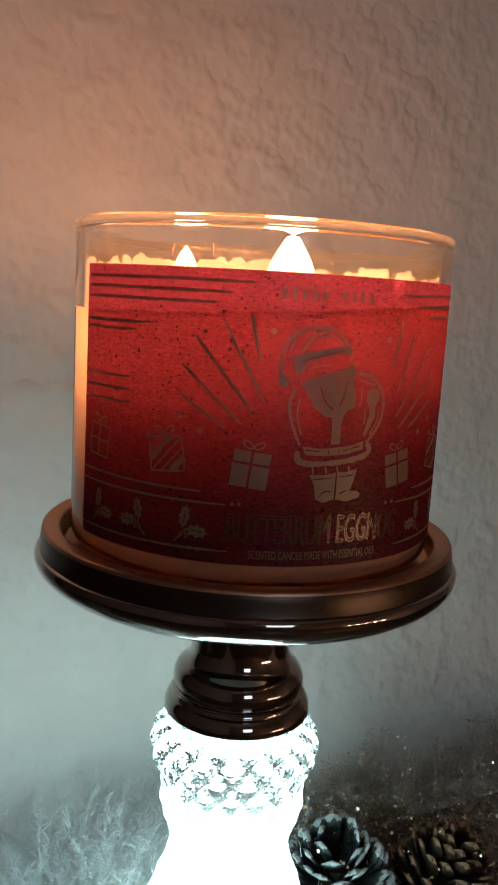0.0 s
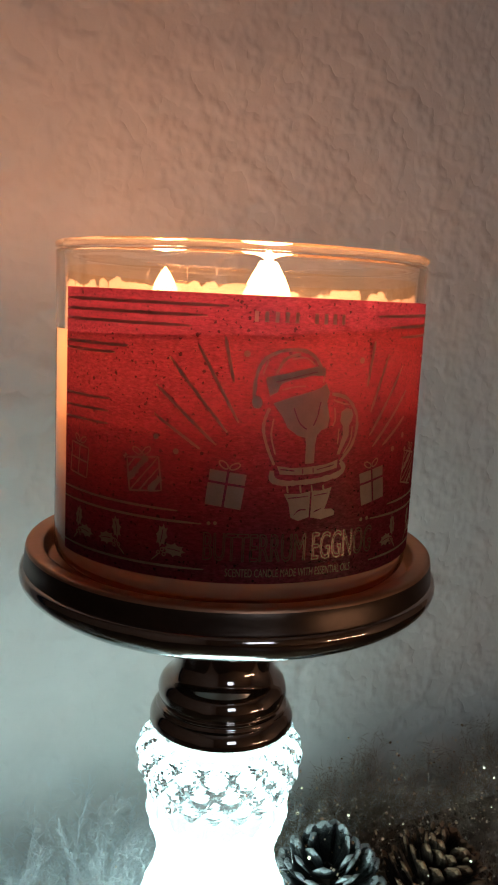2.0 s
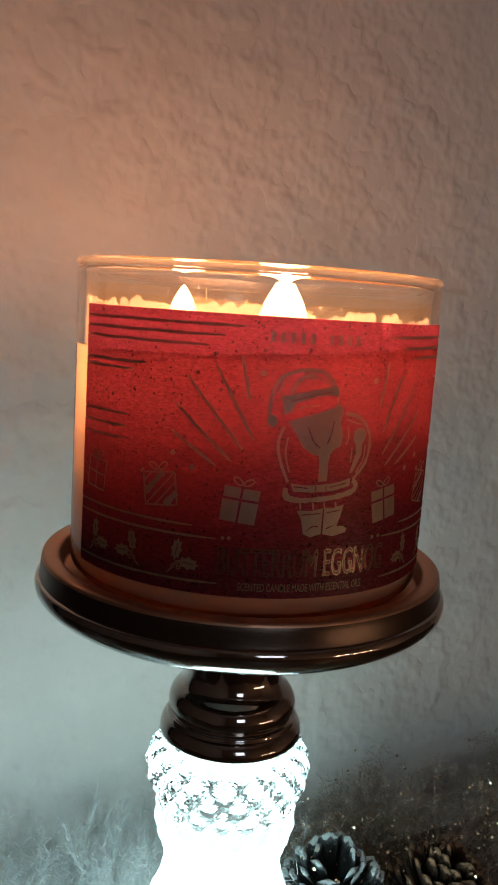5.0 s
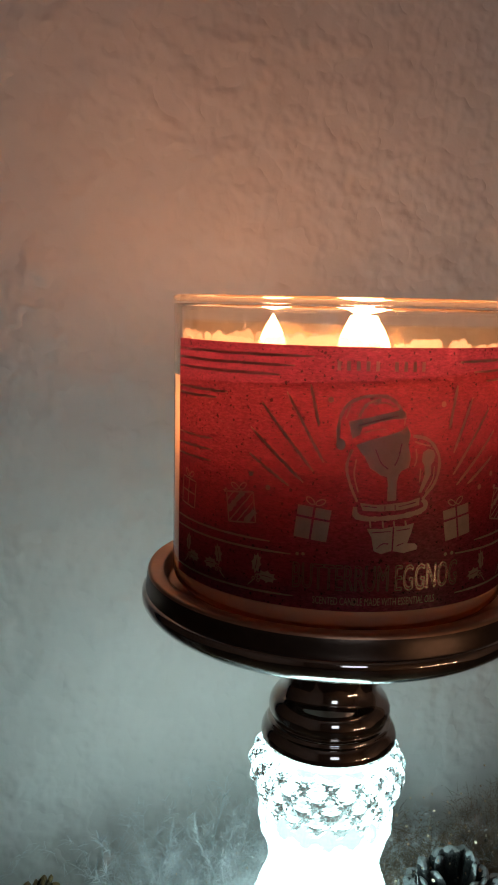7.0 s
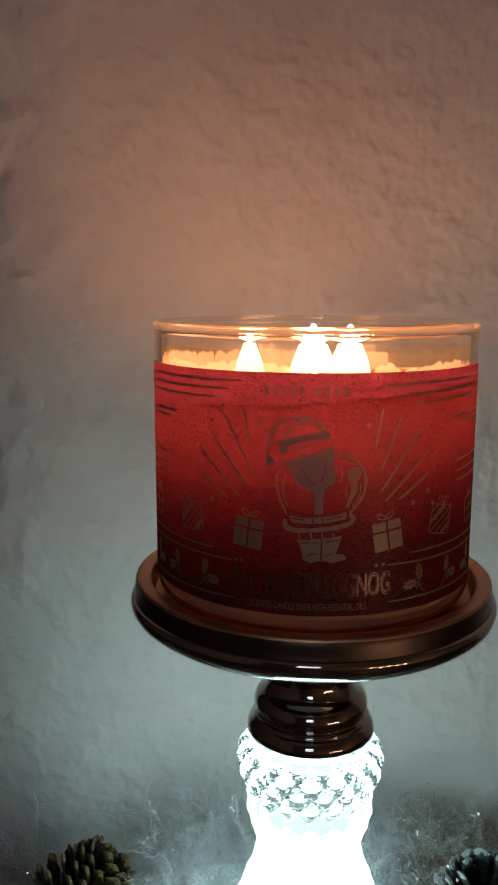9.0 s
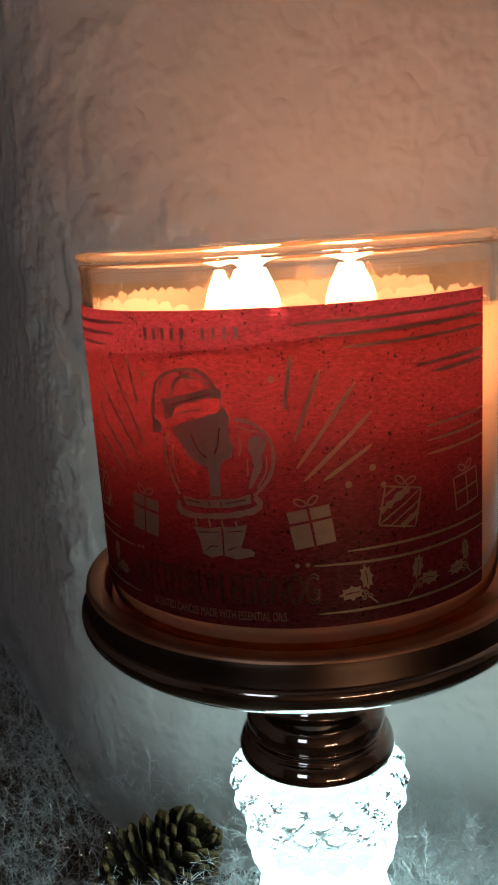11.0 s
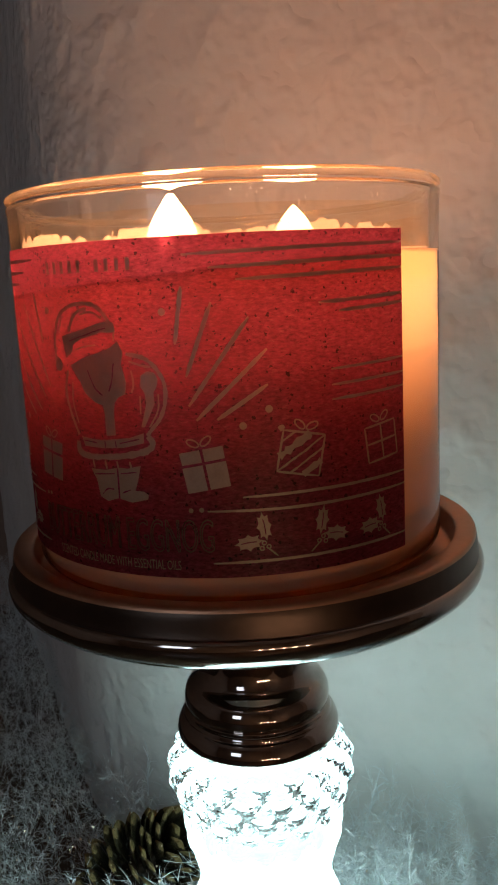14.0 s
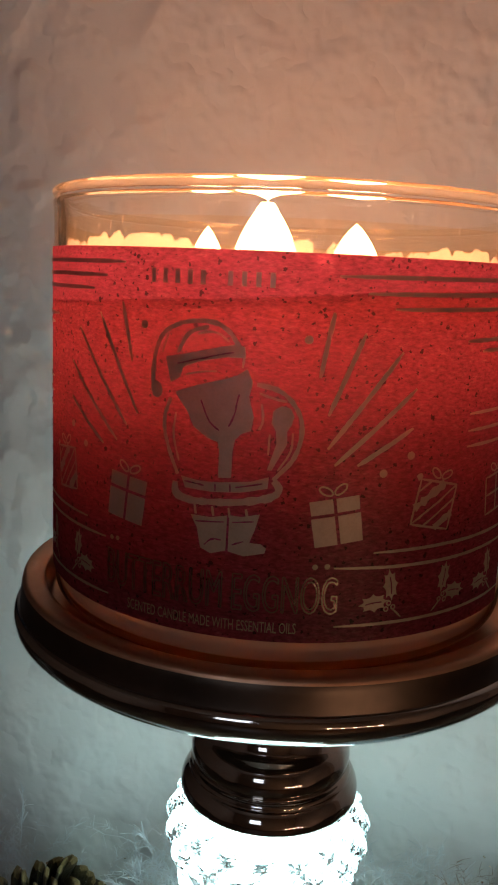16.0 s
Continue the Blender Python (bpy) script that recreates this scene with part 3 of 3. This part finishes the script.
def present(a, z, wide, high, spin, style):
    """A printed parcel: a filled box with a bare cross, a striped one or an outlined one, and its bow."""
    bm = bmesh.new()
    c, s = math.cos(spin), math.sin(spin)

    def at(x, y):
        return (a + (x * c - y * s) / DEG, z + x * s + y * c)
    w, h = wide / 2, high / 2
    if style == "full":
        g = 0.28
        for x0, x1 in ((-w, -g), (g, w)):
            for y0, y1 in ((-h, h * 0.25), (h * 0.25 + 2 * g, h)):
                blob(bm, [at(x0, y0), at(x1, y0), at(x1 * 1.02, y1), at(x0 * 1.02, y1)])
    else:
        for p, q in (((-w, -h), (w, -h)), ((w, -h), (w, h)), ((w, h), (-w, h)), ((-w, h), (-w, -h))):
            stroke(bm, [at(*p), at(*q)], 0.45)
        if style == "striped":
            for k, thick in ((-1.1, 1.2), (-0.72, 0.5), (-0.36, 1.9), (0.0, 0.5), (0.3, 0.5), (0.62, 1.7)):
                pts = [at(max(-w, -w + k * w * 2), max(-h, -h - k * 2 * h)), at(min(w, w + k * w * 2) if k < 0 else w, min(h, h - k * 2 * h) if k >= 0 else h)]
                stroke(bm, pts, thick * 0.8, 0.1, 0.4)
        else:
            stroke(bm, [at(0, -h), at(0, h)], 0.45)
            stroke(bm, [at(-w, 0.1), at(w, 0.1)], 0.45)
    for side in (-1, 1):
        loop = [at(side * (1.3 + 1.15 * math.cos(t)), h + 1.0 + 0.75 * math.sin(t) + 0.5 * (1 + math.cos(t))) for t in [math.pi + 2 * math.pi * i / 12 for i in range(13)]]
        stroke(bm, loop, 0.32, 0.0)
    return curved(bm, "printed_parcel", FOIL)


present(-46.6, 29.8, 8.6, 8.2, 0.16, "full")
present(-90.6, 30.1, 8.4, 8.4, -0.12, "full")
present(-113.0, 32.0, 8.6, 8.0, 0.12, "striped")
present(-137.5, 32.2, 7.6, 7.6, -0.1, "outlined")
present(-25.1, 31.9, 8.8, 8.3, -0.20, "striped")
present(-3.6, 31.9, 8.4, 7.4, 0.13, "outlined")


def holly(a, z, side):
    """Two toothed leaves, three berries and a stalk."""
    bm = bmesh.new()
    veins = bmesh.new()
    for x, y, long, wide, spin in ((side * 0.1, 1.9, 3.1, 1.55, math.pi / 2 + side * 0.16), (-side * 3.0, -1.3, 3.0, 1.75, side * 0.12)):
        c, s = math.cos(spin), math.sin(spin)
        leaf = []
        for k in range(56):
            t = 2 * math.pi * k / 56
            r = 1.0 - 0.30 * abs(math.sin(4 * t)) ** 0.7
            px, py = long * r * math.cos(t), wide * r * math.sin(t)
            leaf.append((a + (x + px * c - py * s) / DEG, z + y + px * s + py * c))
        blob(bm, leaf)
        stroke(veins, [(a + (x - 0.55 * long * c) / DEG, z + y - 0.55 * long * s), (a + (x + 0.1) / DEG, z + y + 0.15), (a + (x + 0.5 * long * c) / DEG, z + y + 0.5 * long * s)], 0.22, 0.5)
    for dx, dz in ((0.0, -1.5), (0.9, -2.3), (-0.5, -2.6)):
        ring = [(a + side * (dx + 0.42 * math.cos(t)) / DEG, z + dz + 0.42 * math.sin(t)) for t in [2 * math.pi * i / 10 for i in range(11)]]
        stroke(bm, ring, 0.25, 0.0)
    stroke(bm, [(a + side * 0.6, z - 2.4), (a + side * 3.0, z - 4.4)], 0.35)
    curved(veins, "leaf_vein", LABEL_PAPER, 0.00022)
    return curved(bm, "printed_holly", FOIL)


for a, side in ((-34.4, 1), (-20.6, -1), (-4.4, 1), (-137.0, -1), (-121.5, 1), (-107.0, -1)):
    holly(a, 15.9, side)


def figure():
    """The printed festive figure, as plain foil shapes."""
    def at(x, y):
        return (MIDDLE - 0.8 + x / DEG, y)
    bm = bmesh.new()

    def fill(*pts):
        blob(bm, [at(*p) for p in pts])

    def line(width, *pts):
        stroke(bm, [at(*p) for p in pts], width, 0.3, 0.2, pts[0][0])
    line(0.8, (-11.4, 50.5), (-11.3, 56.3), (-9.6, 60.6), (-5.5, 62.6), (-0.4, 62.9), (2.5, 61.5), (4.4, 58.7))
    line(0.7, (-6.6, 57.2), (-4.6, 61.0), (-1.0, 61.9))
    line(0.4, (-3.0, 60.6), (0.2, 61.3), (2.6, 59.6))
    line(0.4, (-9.6, 57.0), (-8.4, 60.4))
    blob(bm, round_outline(at(-10.6, 0)[0], 50.6, 1.2, 1.5, 0.2, 14))
    fill((-8.9, 56.4), (-4.5, 57.3), (-0.1, 58.4), (3.2, 59.2), (5.3, 58.9), (5.5, 57.0), (2.2, 57.0), (-2.8, 55.9), (-5.4, 54.8), (-6.0, 53.1), (-7.8, 52.0), (-8.4, 54.4))
    line(0.4, (5.2, 57.0), (5.0, 55.4))
    line(0.35, (-5.0, 53.6), (-2.4, 54.4), (0.6, 54.6))
    fill((-6.9, 50.5), (-3.0, 52.0), (2.0, 53.4), (4.3, 54.2), (5.8, 55.4), (6.9, 53.1), (6.3, 50.7), (7.2, 47.3), (6.8, 44.9), (5.2, 44.3), (4.2, 43.2), (3.8, 41.0), (3.8, 36.6), (1.5, 36.4), (1.5, 40.8), (1.2, 42.6), (-0.5, 43.0), (-3.2, 44.8), (-4.4, 47.2))
    line(0.7, (-7.7, 49.4), (-9.2, 45.3), (-7.9, 40.4), (-6.0, 36.2))
    line(0.4, (-6.6, 47.0), (-7.2, 43.0), (-5.8, 38.6))
    line(0.8, (7.5, 52.8), (11.6, 52.2), (14.7, 48.9), (15.6, 45.6), (14.6, 40.7), (10.9, 36.7))
    line(0.4, (8.0, 51.4), (10.4, 50.6), (12.6, 50.2))
    line(0.4, (8.4, 49.6), (8.9, 46.8), (8.2, 45.2))
    fill((10.4, 48.6), (11.8, 49.5), (13.4, 49.1), (14.0, 47.8), (13.6, 46.3), (12.9, 45.2), (13.0, 43.0), (10.6, 38.4), (9.8, 38.4), (11.2, 43.0), (11.0, 45.2), (10.2, 46.4))
    line(0.35, (13.9, 45.0), (13.8, 41.6), (11.6, 38.4))
    line(0.35, (10.0, 44.6), (9.9, 41.0))
    fill((-5.3, 36.0), (-1.6, 35.5), (1.4, 35.6), (7.1, 36.2), (10.2, 37.2), (10.1, 35.2), (5.3, 34.1), (0.1, 33.8), (-4.5, 34.0))
    line(1.3, (-6.4, 34.9), (-6.5, 32.7), (-4.0, 31.9), (-0.6, 31.9), (6.4, 32.5), (11.5, 33.8), (12.2, 35.4), (11.0, 36.6))
    fill((-3.3, 29.4), (0.4, 29.3), (3.35, 29.9), (3.3, 23.6), (0.6, 22.8), (-1.3, 23.6), (-1.6, 25.0), (-2.0, 27.1))
    fill((3.75, 30.0), (6.0, 29.9), (9.0, 30.6), (8.2, 27.6), (7.4, 25.4), (9.4, 25.3), (10.3, 24.6), (10.1, 23.7), (6.5, 22.9), (3.7, 23.5))
    for x in (-2.6, 0.6, 3.5, 6.6):
        line(0.5, (x, 31.3), (x + 0.3, 29.6))
    # bare lines left open inside the foil
    gaps = bmesh.new()
    for width, *pts in ((0.3, (-0.6, 24.2), (0.6, 25.6), (2.4, 25.4)), (0.3, (4.4, 24.8), (6.4, 25.6)), (0.28, (-2.3, 28.3), (2.8, 28.7)), (0.28, (4.3, 28.8), (8.0, 29.2)), (0.35, (1.0, 35.3), (1.1, 34.0)), (0.35, (3.6, 35.5), (3.7, 34.1)), (0.28, (-4.6, 35.2), (-1.0, 34.8)), (0.28, (4.6, 35.0), (9.2, 36.0)), (0.28, (-2.0, 49.6), (-0.6, 46.0), (1.4, 44.6)), (0.28, (4.6, 51.0), (4.0, 47.6), (3.0, 45.4)), (0.25, (-6.6, 55.4), (-3.6, 56.2), (0.2, 57.2), (3.4, 57.9))):
        stroke(gaps, [at(*p) for p in pts], width, 0.4, 0.3, pts[0][0])
    curved(gaps, "bare_line", LABEL_PAPER, 0.00022)
    return curved(bm, "printed_figure", FOIL)


figure()
# the maker's mark: ten plain bars
for i in range(10):
    if i != 5:
        curved(blob(bmesh.new(), [(a, z) for a, z in ((-85.2 + i * 2.62, 68.7), (-84.2 + i * 2.62, 68.7), (-84.2 + i * 2.62, 71.1), (-85.2 + i * 2.62, 71.1))]), "printed_bar", FOIL)


def lettering(words, a0, a1, z0, z1, mat, thin, hollow=0.0):
    """Words set between two angles and two heights on the label."""
    cu = bpy.data.curves.new("words", "FONT")
    cu.body, cu.size, cu.offset, cu.resolution_u = words, 1.0, thin, 3
    tmp = new("words", cu)
    me = bpy.data.meshes.new_from_object(tmp.evaluated_get(bpy.context.evaluated_depsgraph_get()))
    bpy.data.objects.remove(tmp)
    bm = bmesh.new()
    bm.from_mesh(me)
    bpy.data.meshes.remove(me)
    xs, ys = [v.co.x for v in bm.verts], [v.co.y for v in bm.verts]
    for v in bm.verts:
        v.co = (a0 + (a1 - a0) * (v.co.x - min(xs)) / (max(xs) - min(xs)), z0 + (z1 - z0) * (v.co.y - min(ys)) / (max(ys) - min(ys)), 0)
    left = set(bm.verts)
    while left:
        island, edge = set(), [min(left, key=lambda v: (round(v.co.x, 4), v.co.y))]
        while edge:
            v = edge.pop()
            if v in island:
                continue
            island.add(v)
            edge += [e.other_vert(v) for e in v.link_edges]
        left -= island
        one = bmesh.new()
        twin = {v: one.verts.new(v.co) for v in island}
        for f in {f for v in island for f in v.link_faces}:
            one.faces.new([twin[v] for v in f.verts])
        if hollow:
            # only the rim of each letter is printed
            rims = bmesh.new()
            todo = {e for e in one.edges if len(e.link_faces) == 1}
            while todo:
                first = min(todo, key=lambda e: (round(e.verts[0].co.x, 4), round(e.verts[0].co.y, 4)))
                todo.discard(first)
                ring = [first.verts[0], first.verts[1]]
                while True:
                    step = next((e for e in ring[-1].link_edges if e in todo), None)
                    if step is None:
                        break
                    todo.discard(step)
                    ring.append(step.other_vert(ring[-1]))
                for p, q in zip(ring, ring[1:]):
                    dx, dz = (q.co.x - p.co.x) * DEG, q.co.y - p.co.y
                    ln = math.hypot(dx, dz)
                    if ln < 1e-5:
                        continue
                    nx, nz = -dz / ln * hollow / 2 / DEG, dx / ln * hollow / 2
                    rims.faces.new([rims.verts.new((c.co.x + k * nx, c.co.y + k * nz, 0)) for c, k in ((p, -1), (q, -1), (q, 1), (p, 1))])
            one.free()
            one = rims
        curved(one, "letter", mat)
    bm.free()


lettering("BUTTERRUM EGGNOG", -95.7, -45.6, 13.0, 19.7, FOIL_BRIGHT, -0.004, 0.26)
lettering("SCENTED CANDLE MADE WITH ESSENTIAL OILS", -89.8, -53.4, 9.2, 11.2, FOIL, 0.0)


# ---- pine cones ----
def cone_scale(name, root, tip, metal=0.1):
    """Woody scales with frosted tips; lamp-lit tips and shaded roots are put into the colour too."""
    m, nt, out = material(name)
    vec = coords(nt)
    p = node(nt, "BsdfPrincipled", Metallic=metal, Roughness=0.5, Specular_IOR_Level=0.25)
    sep = nt.nodes.new("ShaderNodeSeparateXYZ")
    link(nt, vec, sep.inputs[0])
    wob = node(nt, "Math")
    wob.operation = "MULTIPLY_ADD"
    wob.inputs[1].default_value = 0.35
    link(nt, noise_tex(nt, vec, 5.0, 4.0), wob.inputs[0])
    link(nt, sep.outputs["X"], wob.inputs[2])
    shift = node(nt, "Math")
    shift.operation = "SUBTRACT"
    shift.inputs[1].default_value = 0.17
    link(nt, wob.outputs[0], shift.inputs[0])
    mid = tuple((a * 5 + b) / 6 for a, b in zip(root, tip))
    # tip highlights and the shade between scales are coloured in along each scale
    link(nt, ramp(nt, shift.outputs[0], [(0.78, root), (0.96, mid), (1.0, tip)]), p.inputs["Base Color"])
    link(nt, bump(nt, noise_tex(nt, vec, 14.0, 5.0), 0.5, 0.05), p.inputs["Normal"])
    link(nt, p.outputs[0], out.inputs[0])
    return m


CONE_SILVER = cone_scale("frosted_cone_scale", (0.012, 0.012, 0.012), (0.55, 0.60, 0.62), 0.1)
CONE_BROWN = cone_scale("brown_cone_scale", (0.030, 0.017, 0.011), (0.34, 0.20, 0.12))
CONE_GOLD = cone_scale("gold_cone_scale", (0.022, 0.016, 0.007), (0.27, 0.195, 0.085), 0.45)


def scale_mesh(mat):
    """One woody scale: narrow at its root, swelling to a blunt lozenge tip with a keel and a small point."""
    bm = bmesh.new()
    rings = []
    for x, w, t, lift in ((0.0, 0.12, 0.05, 0.0), (0.45, 0.26, 0.06, 0.02), (0.78, 0.44, 0.10, 0.10), (0.95, 0.42, 0.17, 0.20), (1.05, 0.22, 0.14, 0.25), (1.10, 0.04, 0.04, 0.25)):
        rings.append([bm.verts.new((x, w * cy, lift + t * cz)) for cy, cz in ((-1, 0), (-0.55, 0.6), (0, 1.0), (0.55, 0.6), (1, 0), (0, -0.7))])
    for a, b in zip(rings, rings[1:]):
        for j in range(6):
            bm.faces.new((a[j], a[(j + 1) % 6], b[(j + 1) % 6], b[j]))
    bm.faces.new(rings[-1])
    me = mesh_of("scale", bm)
    me.materials.append(mat)
    return me


def pine_cone(at, size, mat, label_text, tilt, count=128, broad=1.0):
    top = thing("pine_cone", label_text, "pine cone", at, "pine cones beside the candle holder")
    top.rotation_mode = "QUATERNION"
    top.rotation_quaternion = Vector((0, 0, 1)).rotation_difference(Vector(tilt))
    part("core", lathe(smooth_profile([(0.0, -0.85 * size), (0.30 * size, -0.7 * size), (0.42 * size, -0.2 * size), (0.30 * size, 0.5 * size), (0.0, 0.95 * size)], 2), 20), CONE_BROWN, top)
    me = scale_mesh(mat)
    rng = random.Random(int(at[0] * 9999))
    for i in range(count):
        u = (i + 0.5) / count
        h = -0.85 + 1.75 * u
        girth = math.sin(math.pi * min(1, 0.12 + 0.80 * (1 - u) ** 0.9)) ** 0.6
        ob = new("scale", me)
        ob.parent = top
        up = -18 + 78 * u ** 1.3 + rng.uniform(-9, 9)
        ln = size * (0.27 + 0.52 * girth) * rng.uniform(0.92, 1.08)
        ob.matrix_basis = Matrix.Rotation(i * 2.39996, 4, "Z") @ Matrix.Translation((0.10 * size, 0, h * size * 0.9)) @ Matrix.Rotation(-radians(up), 4, "Y") @ Matrix.Diagonal((ln, size * 0.42 * broad * (0.55 + 0.45 * girth) * rng.uniform(0.8, 1.2), size * 0.30 * broad, 1))
    return top


pine_cone((-0.138, 0.039, 0.0385), 0.0280, CONE_GOLD, "gold-brown pine cone lying among silver tinsel", (0.5, 0.50, 0.70))
pine_cone((0.053, 0.110, 0.038), 0.0295, CONE_SILVER, "silver-frosted pine cone lying among silver tinsel", (-0.15, -0.15, 1.0), 112, 1.0)
pine_cone((0.096, 0.122, 0.032), 0.0285, CONE_BROWN, "bronze-brown glittered pine cone lying among tinsel", (0.45, 0.1, 0.85), 128, 1.0)


# ---- tinsel ----
TINSEL_SILVER = sheer("silver_tinsel", (0.82, 0.86, 0.88), (0.88, 0.92, 0.94), 0.40, 0.25, gloss=0.20, mottling=0.05)
TINSEL_BRONZE = sheer("bronze_tinsel", (0.46, 0.36, 0.28), (0.52, 0.40, 0.30), 0.35, 0.25, gloss=0.30, mottling=0.05)


CONE_SPOTS = ((-0.138, 0.039, 0.0405), (0.053, 0.110, 0.041), (0.096, 0.122, 0.032))


def set_back(u):
    """How far the bent wall has turned away, at u along it."""
    run, by = max(0.0, BEND_AT - u), radians(BEND_BY)
    if run < BEND_R * math.sin(by):
        return BEND_R - math.sqrt(BEND_R ** 2 - run ** 2)
    return BEND_R * (1 - math.cos(by)) + (run - BEND_R * math.sin(by)) * math.tan(by)


def tinsel(name, mat, label_text, count, u0, u1, seed, tall=1.0, bold=1.0):
    """Frosted sprigs that stand up out of a garland along the foot of the wall, each a stalk set with short needles."""
    rng = random.Random(seed)
    verts, faces = [], []

    def blade(p, way, ln, w, deep):
        side = way.cross(Vector((rng.gauss(0, 1), rng.gauss(0, 1), rng.gauss(0, 1)))).normalized()
        n0 = len(verts)
        for t in (0.0, 0.5, 1.0):
            q = p + way * ln * t + Vector((0, 0, -0.18 * ln * t * t))
            q2 = turn.inverted() @ q
            if q2.y > deep - 0.006:
                q = turn @ Vector((q2.x, deep - 0.006, q2.z))
            verts.append(tuple(q - side * w * (1 - 0.6 * t)))
            verts.append(tuple(q + side * w * (1 - 0.6 * t)))
        for k in (0, 2):
            faces.append((n0 + k, n0 + k + 1, n0 + k + 3, n0 + k + 2))

    while count:
        u, v = rng.uniform(u0, u1), rng.gauss(0.095, 0.034)
        if rng.random() < 0.45:
            u = rng.uniform(max(u0, -0.13), min(u1, 0.17))
        deep = WALL_OFF + set_back(u)
        if u < -0.12 and rng.random() < 0.7:
            v = deep - 0.007 - 0.093 * rng.random() ** 1.5
        if not 0.0 < v < deep - 0.0065:
            continue
        rise = max(0.15, min(1.0, (u + 0.17) / 0.09)) * (1.0 - max(0.0, min(1.0, (u - 0.04) / 0.08)))
        base = turn @ Vector((u, v, rng.uniform(0.0, 0.030 + 0.035 * rise + (0.015 if u > 0.14 else 0.0))))
        beside = min(math.hypot(base.x - c[0], base.y - c[1]) for c in CONE_SPOTS)
        if math.hypot(base.x, base.y) < 0.062 or beside < 0.024:
            continue
        if beside < 0.050:
            base.z *= 0.3
        count -= 1
        way = Vector((rng.gauss(0, 0.45), rng.gauss(0, 0.40), rng.uniform(0.45, 1.1))).normalized()
        ln = rng.uniform(0.012, 0.038) * tall
        crest = (0.024 if beside < 0.050 else 0.056 + 0.034 * rise + (0.032 if u > 0.12 else 0.0)) + 0.012 * noise.noise(Vector((u * 30, v * 30, 2.0)))
        if base.z + ln > crest * tall:
            ln = max(0.008, crest * tall - base.z)
        if any((base + way * ln - Vector(c)).length < 0.030 for c in CONE_SPOTS):
            continue
        blade(base, way, ln, 0.00012 * bold, deep)
        for k in range(int(8 + ln * 620)):
            t = rng.uniform(0.1, 1.0)
            out = (way * rng.uniform(0.2, 1.0) * bold + Vector((rng.gauss(0, 1), rng.gauss(0, 1), rng.gauss(0, 1))).normalized() * 0.8).normalized()
            blade(base + way * ln * t, out, rng.uniform(0.003, 0.008), rng.uniform(0.00006, 0.00017) * bold, deep)
    me = bpy.data.meshes.new(name)
    me.from_pydata(verts, [], faces)
    me.materials.append(mat)
    return tagged(new(name, me), label_text, "tinsel", kind="stuff")


tinsel("silver_tinsel", TINSEL_SILVER, "silver tinsel strands along the foot of the wall", 4400, -0.46, 0.13, 3)
tinsel("frosted_sprigs", TINSEL_SILVER, "bright frosted sprigs standing out of the tinsel", 110, -0.14, 0.05, 5, 1.0, 2.6)
tinsel("bronze_tinsel", TINSEL_BRONZE, "bronze tinsel strands among the pine cones", 4200, 0.08, 0.46, 4)


GLITTER = surface("gold_glitter", (0.75, 0.58, 0.40), (0.95, 0.80, 0.62), 300.0, (0.2, 0.35), 1.0)


def glitter(count):
    """Tiny flakes caught in the tinsel."""
    rng = random.Random(8)
    verts, faces = [], []
    for _ in range(count):
        u = rng.uniform(0.07, 0.40) if rng.random() < 0.65 else rng.uniform(-0.35, 0.05)
        c = turn @ Vector((u, rng.gauss(0.085, 0.025), rng.uniform(0.03, 0.088 if u > 0.05 else 0.072)))
        if math.hypot(c.x, c.y) < 0.06:
            continue
        m = Euler((rng.uniform(0, 6), rng.uniform(0, 6), rng.uniform(0, 6))).to_matrix()
        r, n0 = rng.uniform(0.0002, 0.0009 if u > 0.05 else 0.0006), len(verts)
        verts += [tuple(c + m @ Vector((r * math.cos(t), r * math.sin(t), 0))) for t in [math.pi * k / 3 for k in range(6)]]
        faces.append(tuple(range(n0, n0 + 6)))
    me = bpy.data.meshes.new("glitter")
    me.from_pydata(verts, [], faces)
    me.materials.append(GLITTER)
    return tagged(new("glitter", me), "gold glitter flakes caught in the tinsel", "glitter", kind="stuff")


glitter(3200)


# ---- the dark room behind the camera, seen in the polished metal ----
for k in range(5):
    a = radians(-36 + 5.0 * k)
    lamp = thing("hanging_bulb", "small warm glowing bulb hanging on a black cord", "bulb", (2.1 * math.cos(a), 2.1 * math.sin(a), -0.28 - 0.012 * k), "row of warm bulbs")
    part("globe", lathe(smooth_profile([(0.0, -0.036), (0.028, -0.026), (0.036, -0.004), (0.026, 0.018), (0.010, 0.027)], 2), 16), BULB, lamp)
    part("cord", lathe([(0.0025, 0.058), (0.0025, 1.95 - lamp.location.z)], 6), BLACK_WICK, lamp)
    part("socket", lathe([(0.0, 0.060), (0.011, 0.058), (0.012, 0.028), (0.0, 0.027)], 12), BLACK_WICK, lamp)
# unseen glowing panel, added for the pale glints and some fill light
panel = tagged(thing("glint_panel", "unseen pale panel added for glints in the metal", "window"), kind="structure")
panel.matrix_world = turn @ Matrix.Translation((-0.53, -3.142, 0.67)) @ Matrix.Rotation(radians(90), 4, "X") @ Matrix.Scale(1.34, 4)
part("panel_half", box((0.54, 0.30, 0.01), (0, 0.19, 0)), PANEL_LIGHT, panel, "", False)
part("panel_half", box((0.54, 0.22, 0.01), (0, -0.13, 0)), PANEL_LIGHT, panel, "", False)
part("panel_edge", box((0.62, 0.03, 0.02), (0, 0.358, 0), 0.003), WHITE_PAINT, panel, "", False)
part("panel_edge", box((0.62, 0.03, 0.02), (0, -0.258, 0), 0.003), WHITE_PAINT, panel, "", False)
